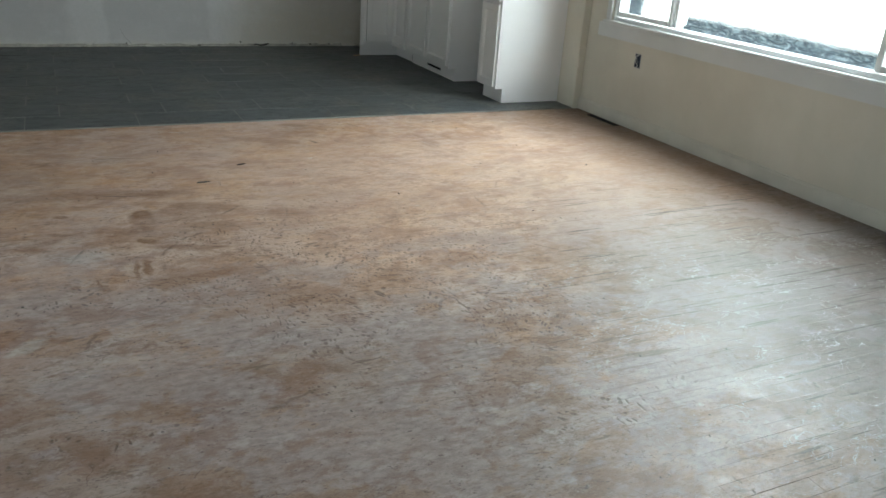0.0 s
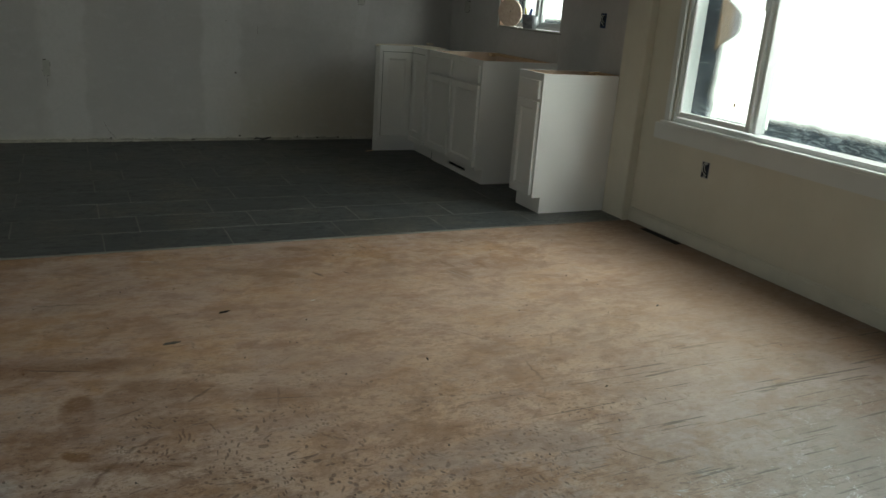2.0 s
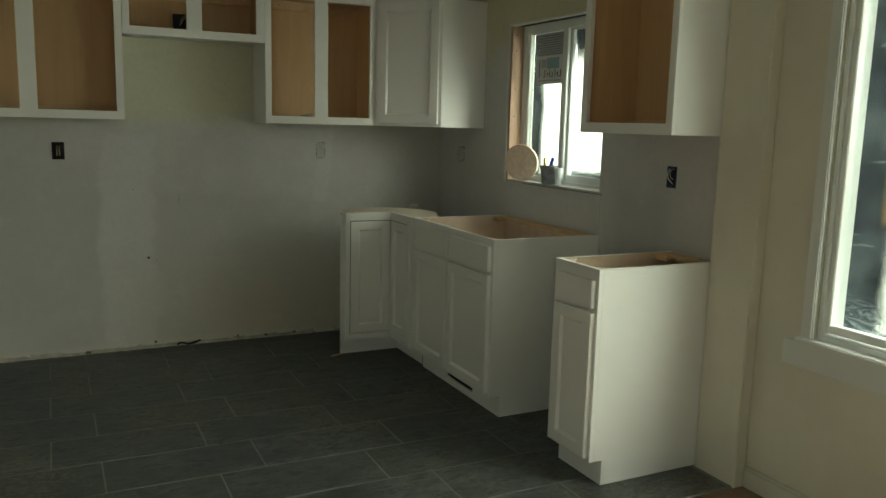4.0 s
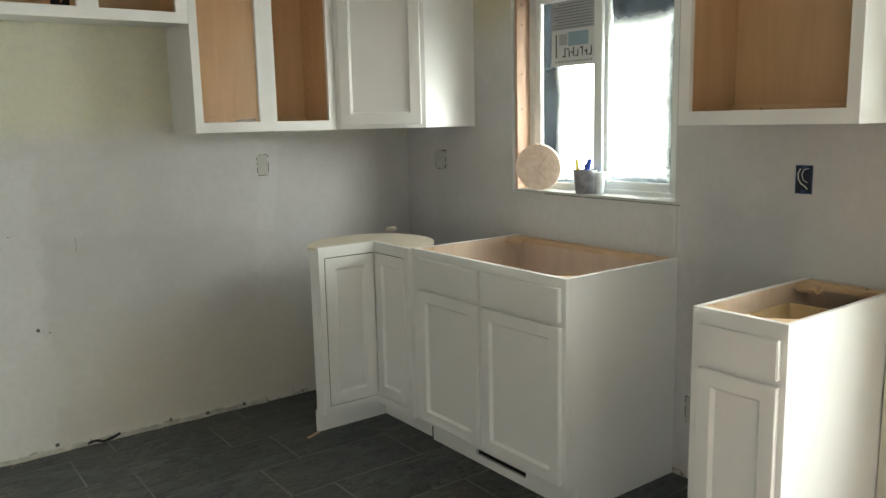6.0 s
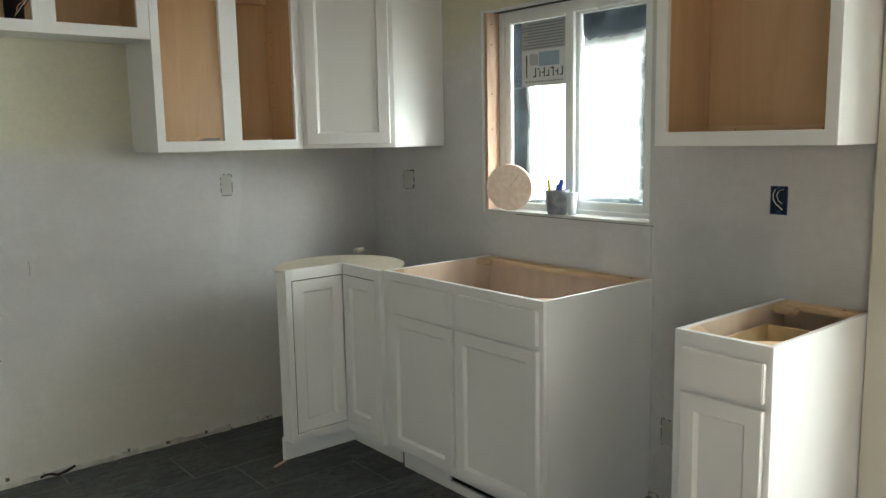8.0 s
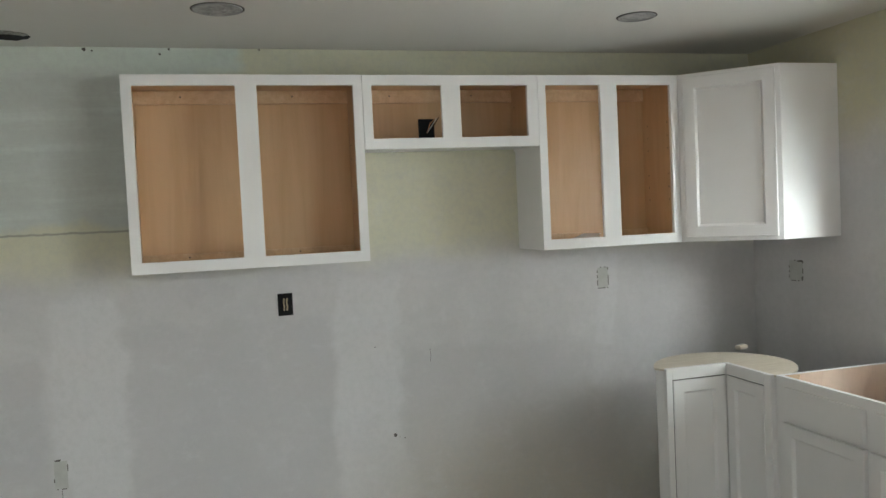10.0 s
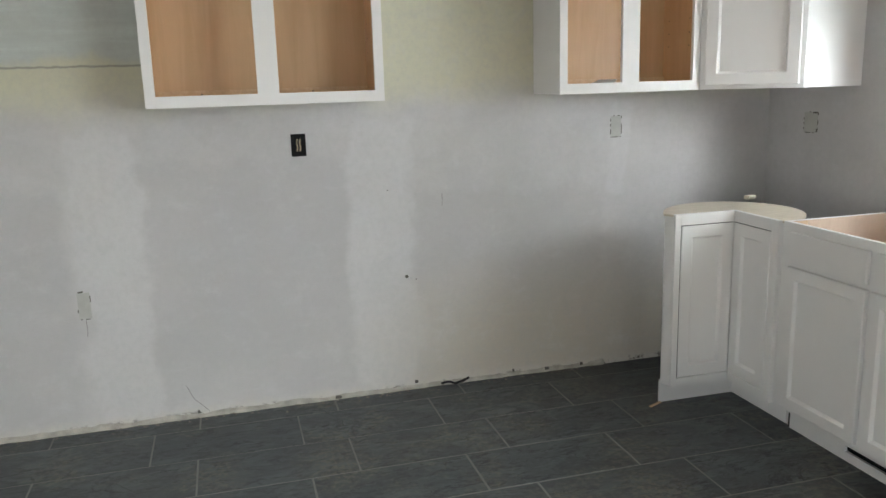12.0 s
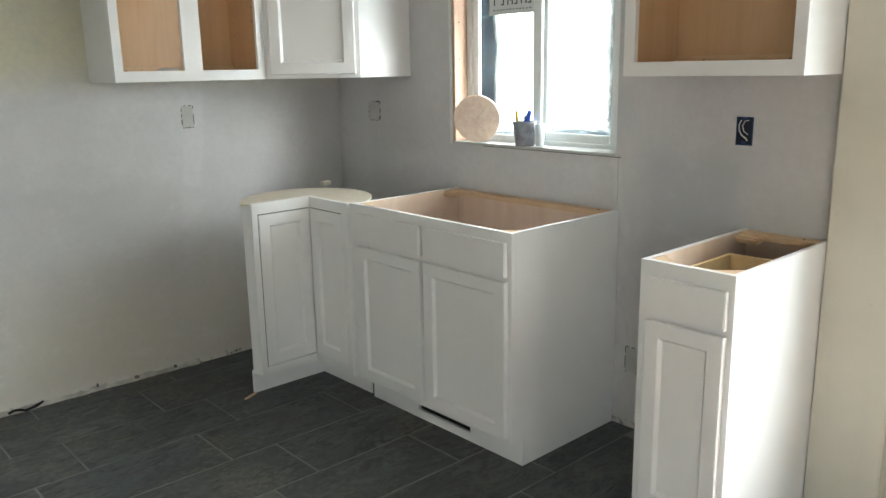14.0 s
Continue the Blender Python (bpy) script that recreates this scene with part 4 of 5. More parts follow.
# diagonal corner wall cabinet
cc = thing("corner_wall_cabinet", pose(0, 0, Z0), "white diagonal corner wall cabinet with one shaker door", "kitchen cabinet", "wall cabinets of the kitchen")
part("case", prism([(-0.6095, -0.001), (-0.6095, -0.305), (-0.300, -0.6095), (-0.001, -0.6095), (-0.001, -0.001)], 0.0, H, 0.001), WHITE, cc)
cut = math.hypot(0.3095, 0.3045)
turn = math.degrees(math.atan2(-0.3045, 0.3095))
doorbase = pose(-0.6095, -0.305, Z0, 0, 0, turn)
fr = part("corner_frame", boxes((0.0, 0.036, -0.004, 0.0, 0, H), (cut - 0.036, cut, -0.004, 0.0, 0, H), (0.036, cut - 0.036, -0.004, 0.0, 0, 0.03), (0.036, cut - 0.036, -0.004, 0.0, H - 0.03, H)), WHITE, cc)
fr.matrix_local = pose(-0.6095, -0.305, 0, 0, 0, turn)
dd = door_panel(cc, "door", 0.024, cut - 0.020, 0.018, H - 0.018, -0.0045, 0.060)
dd.matrix_local = pose(-0.6095, -0.305, 0, 0, 0, turn)


def base_cabinet(m, w, d, fronts, label, vent=None):
    """fronts: (kind, x0, x1, z0, z1); an open top shows the inside."""
    c = thing("base_cabinet", m, label, "kitchen cabinet", "base cabinets of the kitchen")
    h, toe = 0.876, 0.105
    openings = [(x0 + 0.012, x1 - 0.012, z0 + 0.012, z1 - 0.012) for _, x0, x1, z0, z1 in fronts]
    xs = sorted({0.0, w, *(v for o in openings for v in o[:2])})
    face_frame(c, w, toe, h, openings)
    k = 0.0155
    for x0 in (0.0, w - k):
        part("side_panel", prism([(0.075, -0.0), (d, -0.0), (d, h), (0.0195, h), (0.0195, toe), (0.075, toe)][::1], 0, k, 0.0006), WHITE, c).matrix_local = Matrix(((0, 0, 1, x0), (1, 0, 0, 0), (0, 1, 0, 0), (0, 0, 0, 1)))
    for dims in ((k, k + 0.002, 0.0195, d - 0.01, toe, h - 0.002), (w - k - 0.002, w - k, 0.0195, d - 0.01, toe, h - 0.002)):
        part("side_liner", boxes(dims), LINER_PALE, c, "pale veneer inside")
    part("back_liner", boxes((k + 0.002, w - k - 0.002, d - 0.010, d - 0.004, 0.0, h - 0.023)), LINER_PALE, c, "pale veneer inside")
    part("floor_panel", boxes((k + 0.002, w - k - 0.002, 0.0195, d - 0.011, toe, toe + 0.013)), LINER, c)
    part("back_rail", boxes((k + 0.002, w - k - 0.002, d - 0.060, d - 0.003, h - 0.022, h - 0.003), soft=0.002), RAW, c, "raw pine rail along the back")
    part("rail_screw", lathe([(0.0001, 0), (0.006, 0), (0.004, 0.001), (0.0001, 0.0012)], 10), SCORE, c).matrix_local = pose(w - k - 0.06, d - 0.03, h - 0.003)
    for x, s in ((k, 1), (w - k, -1)):
        tri = [(x, 0.021), (x + s * 0.085, 0.021), (x, 0.10)]
        part("corner_block", prism(tri if s > 0 else tri[::-1], h - 0.022, h - 0.004), RAW, c)
    part("corner_block", boxes((k + 0.002, k + 0.085, d - 0.105, d - 0.0605, h - 0.030, h - 0.006), soft=0.008), RAW, c)
    if vent:
        v0, v1 = vent
        # black filler stands in for the shade in the slit
        part("toe_gap_shade", boxes((0.0156, 0.0295, 0.066, 0.072, 0.0, 0.07)), BLACK, c, "black filler for the shade between toe kick boards")
        part("toe_kick", boxes((0.030, v0, 0.062, 0.0745, 0.0, toe), (v1, w - 0.001, 0.062, 0.0745, 0.0, toe), (v0, v1, 0.062, 0.0745, 0.0, 0.036), (v0, v1, 0.062, 0.0745, 0.060, toe)), WHITE, c)
        part("vent_slot", boxes((v0, v1, 0.09, 0.095, 0.0, toe)), BLACK, c, "dark vent slot in the toe kick")
    else:
        part("toe_kick", boxes((0.001, w - 0.001, 0.062, 0.0745, 0.0, toe)), WHITE, c)
    for kind, x0, x1, z0, z1 in fronts:
        if kind == "door":
            door_panel(c, "door", x0, x1, z0, z1, -0.001, 0.055)
        else:
            part("drawer_front", boxes((x0, x1, -0.020, -0.001, z0, z1), soft=0.003), WHITE, c)
    return c


DRAWER = wood("yellow_pine", (0.66, 0.48, 0.27), (0.74, 0.57, 0.35), (4, 8, 4), 0.5, 3.0, 0.15)
LINER_PALE = wood("pale_birch_ply", (0.66, 0.49, 0.385), (0.72, 0.56, 0.45), (4, 4, 1), 0.5, 3.0, 0.12)
sink = base_cabinet(pose(-0.609, -0.921, 0, 0, 0, -90), 0.913, 0.607, [("drawer", 0.056, 0.452, 0.722, 0.842), ("drawer", 0.488, 0.896, 0.722, 0.842), ("door", 0.054, 0.452, 0.125, 0.704), ("door", 0.476, 0.896, 0.125, 0.704)], "white open-topped sink base cabinet with two shaker doors", (0.335, 0.64))
small = base_cabinet(pose(-0.609, -2.342, 0, 0, 0, -90), 0.292, 0.607, [("drawer", 0.032, 0.276, 0.722, 0.832), ("door", 0.032, 0.276, 0.120, 0.704)], "narrow white base cabinet with one drawer, no worktop")

part("drawer_box", boxes((0.034, 0.046, 0.021, 0.45, 0.735, 0.822), (0.246, 0.258, 0.021, 0.45, 0.735, 0.822), (0.046, 0.246, 0.438, 0.45, 0.735, 0.822), (0.046, 0.246, 0.021, 0.438, 0.735, 0.742)), DRAWER, small, "pale pine drawer box seen through the open top")

# corner base cabinet with round back
cb = thing("corner_base_cabinet", pose(-0.61, -0.61, 0), "white corner base cabinet with folding doors and curved back", "kitchen cabinet", "base cabinets of the kitchen")


def round_outline(r, lip=0.0):
    pts = [(0.0, 0.0), (-0.304, 0.0)]
    for i in range(25):
        deg = 170 - i * 250 / 24
        a, q = radians(deg), r + 0.045 * abs((deg - 45) / 120) ** 3
        pts.append((-0.015 + q * math.cos(a), -0.015 + q * math.sin(a)))
    pts.append((0.0, -0.304))
    return pts


part("round_shell", prism(round_outline(0.256)[::-1], 0.107, 0.866), WHITE, cb, "white bent-board back", False)
part("deck", prism([(x * 1.004, y * 1.004) for x, y in round_outline(0.262)][::-1], 0.866, 0.8745), DECK, cb, "pale round deck board")
part("plinth", prism([(0.075, 0.070), (-0.302, 0.070), (-0.302, 0.085), (0.090, 0.085), (0.090, -0.302), (0.075, -0.302)][::-1], 0.0, 0.106, 0.001), WHITE, cb, "white toe kick board, loose at its end")
# face frames: a run along x (faces south) and a run along -y (faces west)
TF = 0.019
part("face_frame", boxes((-0.304, -0.276, -TF, 0.0, 0.105, 0.876), (-0.276, 0.0, -TF, 0.0, 0.105, 0.142), (-0.276, 0.0, -TF, 0.0, 0.828, 0.876), soft=0.001), WHITE, cb)
part("face_frame", boxes((-TF, 0.0, -0.304, -0.262, 0.105, 0.876), (-TF, 0.0, -0.262, -TF - 0.0005, 0.105, 0.142), (-TF, 0.0, -0.262, -TF - 0.0005, 0.828, 0.876), soft=0.001), WHITE, cb)
dn = door_panel(cb, "door", -0.272, -TF - 0.0015, 0.146, 0.824, 0.0 - 0.0005, 0.060, 0.019)
de = door_panel(cb, "door", 0.0005, 0.240, 0.146, 0.824, 0.0 - 0.0005, 0.060, 0.019)
de.matrix_local = pose(0.0, -TF - 0.0008, 0, 0, 0, -90)
# black strips set into the door gaps to give their shade
part("door_gap_shade", boxes((-0.2758, -0.2722, -0.016, -0.0001, 0.142, 0.8278), (-0.2722, -0.022, -0.016, -0.0001, 0.8242, 0.8278), (-0.016, -0.0001, -0.2618, -0.2602, 0.142, 0.8278), (-0.016, -0.0001, -0.2602, -0.022, 0.8242, 0.8278)), BLACK, cb)


# ---- things on the wall ----
def wall_matrix(side, along, z, proud=0.0):
    """Local x along the wall, z up, -y into the room."""
    return pose(along, -proud, z) if side == "n" else pose(-proud, along, z, 0, 0, -90)


# darker copy of the box blue, painting the shade inside on a flat back
INNER = paint("shaded_box_inside", (0.006, 0.014, 0.035), 0.5, 0.2, 30)


def electric_box(side, along, z, w, h, material, label, proud=0.0, device=True):
    b = thing("electrical_box", wall_matrix(side, along, z, proud), label, "electrical box", "open electrical boxes")
    t = 0.003
    part("box_rim", boxes((-w / 2, -w / 2 + t, -0.003, 0.0, -h / 2, h / 2), (w / 2 - t, w / 2, -0.003, 0.0, -h / 2, h / 2), (-w / 2 + t, w / 2 - t, -0.003, 0, -h / 2, -h / 2 + t), (-w / 2 + t, w / 2 - t, -0.003, 0, h / 2 - t, h / 2)), material, b)
    part("box_back", boxes((-w / 2 + t, w / 2 - t, -0.0012, -0.0004, -h / 2 + t, h / 2 - t)), BLACK if material is BLACK else INNER, b)
    for s in (-1, 1):
        part("screw_ear", boxes((-0.008, 0.008, -0.005, -0.0013, s * (h / 2 - 0.008) - 0.005, s * (h / 2 - 0.008) + 0.005), soft=0.001), material, b)
    if device:
        for px in (-0.007, 0.006):
            part("wire_end", tube([(px, -0.002, -0.026), (px + 0.002, -0.008, -0.008), (px - 0.001, -0.007, 0.010), (px + 0.003, -0.003, 0.027)], 0.0035), DEVICE, b, "pale stripped wire end", True)
    else:
        part("cable", tube([(-0.013, -0.002, 0.036), (-0.017, -0.009, 0.020), (-0.013, -0.013, 0.002), (-0.003, -0.013, -0.013), (0.009, -0.010, -0.022), (0.014, -0.004, -0.031)], 0.0019), WIRE, b, "coiled white cable", True)
        part("cable", tube([(0.015, -0.002, 0.037), (0.003, -0.008, 0.033), (-0.004, -0.010, 0.018), (0.001, -0.009, 0.0), (0.014, -0.006, -0.010)], 0.0014), WIRE, b, "", True)
    return b


DEVICE = paint("tan_wire_device", (0.50, 0.42, 0.28), 0.5, 0.2, 30)
electric_box("n", -2.408, 1.200, 0.064, 0.098, BLACK, "black open switch box with wires on the north wall")
electric_box("e", -2.320, 1.200, 0.058, 0.094, BLUE, "blue open box with a white cable on the grey wall", device=False)
electric_box("e", -3.452, 0.450, 0.060, 0.092, STEEL, "steel open outlet box with loose wires under the dining window", device=False)
electric_box("e", -5.375, 0.445, 0.060, 0.092, BLUE, "blue open outlet box under the dining window", device=False)
mb = thing("range_hood_box", pose(-1.735, -0.0135, 1.955), "black box with loose wires inside the short cabinet", "electrical box", "open electrical boxes")
part("box_rim", boxes((-0.036, 0.036, -0.016, 0.0, -0.045, 0.045), soft=0.002), BLACK, mb)
for k, dx in enumerate((0.01, 0.024, 0.034)):
    part("wire", tube([(0.0, -0.016, -0.02), (dx * 0.5, -0.03, 0.0), (dx, -0.034, 0.02), (dx + 0.02, -0.03, 0.038 + 0.006 * k)], 0.0018, 6), (COPPER, WIRE, BLACK)[k], mb)


def cutout(side, along, z, w, h, label):
    """A box cut-out that was filled: scored lines round a slightly raised patch."""
    c = thing("filled_cutout", wall_matrix(side, along, z), label, "wall patch", "filled wall cut-outs")
    part("patch", boxes((-w / 2, w / 2, -0.0015, 0.0005, -h / 2, h / 2), soft=0.0005), PATCH, c)
    t = 0.003
    rng = random.Random(int(abs(along) * 100))
    bm = bmesh.new()
    for x0, x1, z0, z1 in ((-w / 2, w / 2, h / 2, h / 2 + t), (-w / 2 - t, -w / 2, -h / 2, h / 2), (w / 2, w / 2 + t, -h / 2, h / 2), (-w / 2, w / 2, -h / 2 - t, -h / 2)):
        for i in range(8):
            if rng.random() < 0.5:
                continue
            p, q = i / 8, (i + 1) / 8
            if x1 - x0 > z1 - z0:
                box(bm, x0 + (x1 - x0) * p, x0 + (x1 - x0) * q, -0.0018, 0.0, z0, z1 + rng.random() * 0.001)
            else:
                box(bm, x0, x1 + rng.random() * 0.001, -0.0018, 0.0, z0 + (z1 - z0) * p, z0 + (z1 - z0) * q)
    tagged(part("score_line", bm, SCORE, c), kind="stuff")
    return c


cutout("n", -0.870, 1.217, 0.055, 0.100, "filled outlet cut-out under the wall cabinet")
cutout("e", -0.312, 1.213, 0.090, 0.095, "scored double outlet cut-out near the corner")
cutout("n", -3.352, 0.565, 0.050, 0.115, "filled low outlet cut-out with torn paper")
cutout("e", -1.915, 0.284, 0.055, 0.100, "yellowed filled cut-out low behind the dishwasher space")

cracks = ((( -1.762, 0.945), (-1.760, 0.915), (-1.763, 0.885)), ((-2.975, 0.155), (-2.945, 0.085), (-2.915, 0.055), (-2.885, 0.020)), ((-3.374, 0.626), (-3.350, 0.629)), ((-3.352, 0.50), (-3.350, 0.46), (-3.354, 0.43)))
for line in cracks:
    x0, z0 = line[0]
    crack = thing("plaster_crack", pose(x0, -0.0006, z0), "thin dark crack scored in the skim coat", "wall damage", "cracks and nail holes in the drywall")
    part("crack", tube([(x - x0, 0.0, z - z0) for x, z in line], 0.0009 if len(line) > 2 else 0.0022, 5), SCORE, crack)
for x, z, r in ((-2.867, 2.288, 0.005), (-3.16, 2.305, 0.008), (-3.13, 2.300, 0.004), (-2.46, 2.310, 0.004), (-2.83, 2.309, 0.005), (-1.90, 0.545, 0.003), (-2.02, 0.975, 0.003)):
    nail = thing("nail_hole", pose(x, -0.0004, z), "small dark nail hole in the drywall", "wall damage", "cracks and nail holes in the drywall")
    part("hole", prism([(r * math.cos(k) * (1 + 0.3 * math.sin(3 * k)), r * math.sin(k)) for k in (0, 0.9, 1.8, 2.7, 3.6, 4.5, 5.4)], -0.0008, 0.0008), SCORE, nail).matrix_local = pose(0, 0, 0, 90, 0, 0)
corner_patch = [o for o in scene.collection.objects if o.name.startswith("filled_cutout")][1]
part("torn_corner", boxes((0.012, 0.046, -0.0024, -0.0005, 0.043, 0.050), soft=0.0006), SCORE, corner_patch)
part("torn_corner", boxes((0.038, 0.046, -0.0024, -0.0005, -0.046, -0.030), soft=0.0006), SCORE, corner_patch)

hook = thing("loose_cable", pose(-1.72, -0.003, 0.015), "black cable end poking from the wall foot", "cable")
part("cable", tube([(-0.075, -0.01, -0.004), (-0.055, -0.018, 0.006), (-0.035, -0.012, 0.002), (-0.01, -0.022, -0.006), (0.03, -0.018, -0.002), (0.065, -0.014, 0.012)], 0.006), BLACK, hook, "", True)
part("cable_jacket", tube([(-0.01, -0.020, -0.004), (0.01, -0.03, 0.004), (0.04, -0.03, 0.012)], 0.004), BLACK, hook, "", True)
stub = thing("pipe_stub", pose(-1.945, 0.0, 0.563), "small dark screw hole with a metal stub in the drywall", "screw")
part("stub", tube([(0, 0.001, 0), (0, -0.006, 0.0)], 0.008, 10), SCORE, stub)
part("screw_tip", tube([(0.02, 0.001, -0.01), (0.02, -0.004, -0.011)], 0.003, 8), STEEL, stub)

reg = structure("floor_register_opening", boxes((-0.060, -0.0165, -3.38, -3.05, -0.010, -0.0070)), BLACK, "dark open duct slot in the floor by the baseboard", "vent")


# ---- ceiling fittings ----
def spatter():
    n = Nodes("spattered_reflector", 0.35)
    spots = n.grain(140, 4, 0.7)
    col = n.mix(n.step(n.grain(28, 5, 0.7), 0.4, 0.6), (0.24, 0.24, 0.24), (0.46, 0.46, 0.45))
    col = n.mix(n.step(spots, 0.56, 0.62, 0, 0.8), col, (0.62, 0.62, 0.60))
    col = n.mix(n.step(spots, 0.40, 0.34, 0, 0.8), col, (0.05, 0.05, 0.05))
    n.colour(col)
    n.bump(spots, 0.4, 0.002)
    return n.m


SPATTER = spatter()


def downlight(x, y, r, label):
    c = thing("recessed_light", pose(x, y, CEILING), label, "ceiling light", "recessed ceiling lights")
    part("cut_edge", lathe([(r * 0.93, -0.0006), (r * 0.95, -0.0022), (r * 0.99, -0.0022), (r * 1.01, -0.0005)], 40), SCORE, c, "dark gap round the can", True)
    part("rim", lathe([(r * 0.87, -0.001), (r * 0.88, -0.0045), (r * 0.92, -0.0045), (r * 0.93, -0.0008)], 40), STEEL, c, "thin metal rim", True)
    part("reflector", lathe([(r * 0.87, -0.0030), (r * 0.70, -0.0014), (r * 0.40, -0.0009), (0.001, -0.0006)], 40), SPATTER, c, "paint-spattered grey metal reflector", True)
    return c


downlight(-2.628, -0.636, 0.092, "unlit recessed ceiling can with a thin metal rim")
downlight(-1.016, -0.672, 0.080, "smaller unlit recessed ceiling can with spattered reflector")
hole = thing("ceiling_hole", pose(-3.40, -0.19, CEILING), "dark open hole cut in the ceiling near the wall", "ceiling hole")
rim = [(0.078 + 0.010 * noise.noise(Vector((math.cos(k * 0.2) * 3, math.sin(k * 0.2) * 3, 5))), k * math.tau / 32) for k in range(32)]
part("cavity", prism([(r * math.cos(q), r * math.sin(q)) for r, q in rim], -0.002, -0.0005), BLACK, hole, "dark cavity above the ceiling")
part("cut_edge", prism([(r * math.cos(q), r * math.sin(q)) for r, q in rim[17:32]] + [(r * 0.72 * math.cos(q), r * 0.45 * math.sin(q)) for r, q in rim[17:32]][::-1], -0.0045, -0.0021), paint("torn_board_edge", (0.50, 0.50, 0.47), 0.9, 0.3, 60, 0.5), hole, "torn pale board edge")

# ---- things on the kitchen window sill ----
disc = thing("wooden_disc", pose(0.028, -1.036, 1.0905, 0, -7, 32), "round cut-out of particle board leaning on the window", "wooden disc")
bm = bmesh.new()
bmesh.ops.create_cone(bm, cap_ends=True, segments=48, radius1=0.106, radius2=0.106, depth=0.016)
bmesh.ops.bevel(bm, geom=bm.edges[:], offset=0.001, segments=1, affect="EDGES")
bmesh.ops.rotate(bm, verts=bm.verts, matrix=Matrix.Rotation(radians(90), 3, "Y"))
bmesh.ops.translate(bm, verts=bm.verts, vec=(0, 0, 0.106))


def particle():
    n = Nodes("particle_board", 0.75)
    c = n.t.nodes.new("ShaderNodeTexVoronoi")
    c.inputs["Scale"].default_value = 90
    n.wire(n.place, c.inputs["Vector"])
    col = n.mix(n.step(n.grain(40, 5, 0.7), 0.35, 0.7), (0.64, 0.48, 0.38), (0.74, 0.60, 0.50))
    col = n.mix(n.step(c.outputs["Distance"], 0.2, 0.08), col, (0.80, 0.76, 0.72))
    n.colour(col)
    return n.m


PENCIL = paint("pencil_mark", (0.30, 0.25, 0.22), 0.8, 0.2, 60)
part("board", bm, particle(), disc)
part("pencil_line", boxes((-0.0086, -0.0081, -0.0005, 0.0005, 0.09, 0.17), soft=0), PENCIL, disc).matrix_local = pose(0, 0.055, 0.035, 38, 0, 0)
part("pencil_line", boxes((-0.0086, -0.0081, -0.0004, 0.0004, -0.06, 0.02)), PENCIL, disc).matrix_local = pose(0, 0.01, 0.10, -42, 0, 0)

tub = thing("mixing_cup", pose(0.028, -1.320, 1.0905), "small grey plastic cup smeared with joint compound, holding tools", "plastic cup")
CUP = paint("smeared_plastic", (0.36, 0.37, 0.42), 0.4, 0.2, 40)
part("cup", lathe([(0.001, 0.001), (0.040, 0.001), (0.052, 0.100), (0.055, 0.104), (0.050, 0.104), (0.038, 0.006), (0.001, 0.006)], 32), CUP, tub, "", True)
part("compound", lathe([(0.001, 0.062), (0.030, 0.060), (0.0435, 0.055)], 24), PATCH, tub)
tool = thing("putty_knife", pose(0.020, -1.315, 1.12, 14, 6, 0), "putty knife with a blue handle standing in the cup", "putty knife")
part("handle", boxes((-0.008, 0.008, -0.011, 0.011, 0.055, 0.125), soft=0.004), paint("blue_handle", (0.03, 0.08, 0.42), 0.4), tool)
part("blade", boxes((-0.001, 0.001, -0.016, 0.016, -0.02, 0.056)), STEEL, tool)
tool2 = thing("margin_trowel", pose(0.035, -1.335, 1.12, -12, 4, 0), "small trowel with a dark blue grip standing in the cup", "trowel")
part("grip", boxes((-0.008, 0.008, -0.012, 0.012, 0.045, 0.100), soft=0.004), paint("dark_blue_grip", (0.05, 0.09, 0.25), 0.4), tool2)
part("blade", boxes((-0.001, 0.001, -0.014, 0.014, -0.02, 0.046)), STEEL, tool2)
brush = thing("brush", pose(0.020, -1.296, 1.12, -9, 0, 0), "yellow-handled brush leaning in the cup", "brush")
part("handle", boxes((-0.006, 0.006, -0.007, 0.007, 0.03, 0.120), soft=0.003), paint("yellow_handle", (0.75, 0.62, 0.05), 0.4), brush)
cup2 = thing("clear_cup", pose(0.036, -1.398, 1.0905), "clear plastic cup beside the mixing cup", "plastic cup")
part("cup", lathe([(0.001, 0.001), (0.016, 0.001), (0.024, 0.095), (0.022, 0.095), (0.015, 0.004), (0.001, 0.004)], 24), paint("milky_plastic", (0.66, 0.70, 0.74), 0.25), cup2, "", True)

leaf = thing("leaf_fragment", pose(0.1220, -3.460, 0.815, 0, 90, 0), "small dry orange leaf fragment stuck to the masking film", "leaf")
part("blade", prism([(0.011 * math.cos(k * 0.9) * (1 + 0.3 * (k % 2)), 0.008 * math.sin(k * 0.9)) for k in range(7)], 0.0, 0.001), paint("dry_leaf", (0.42, 0.20, 0.05), 0.8, 0.2, 40), leaf)

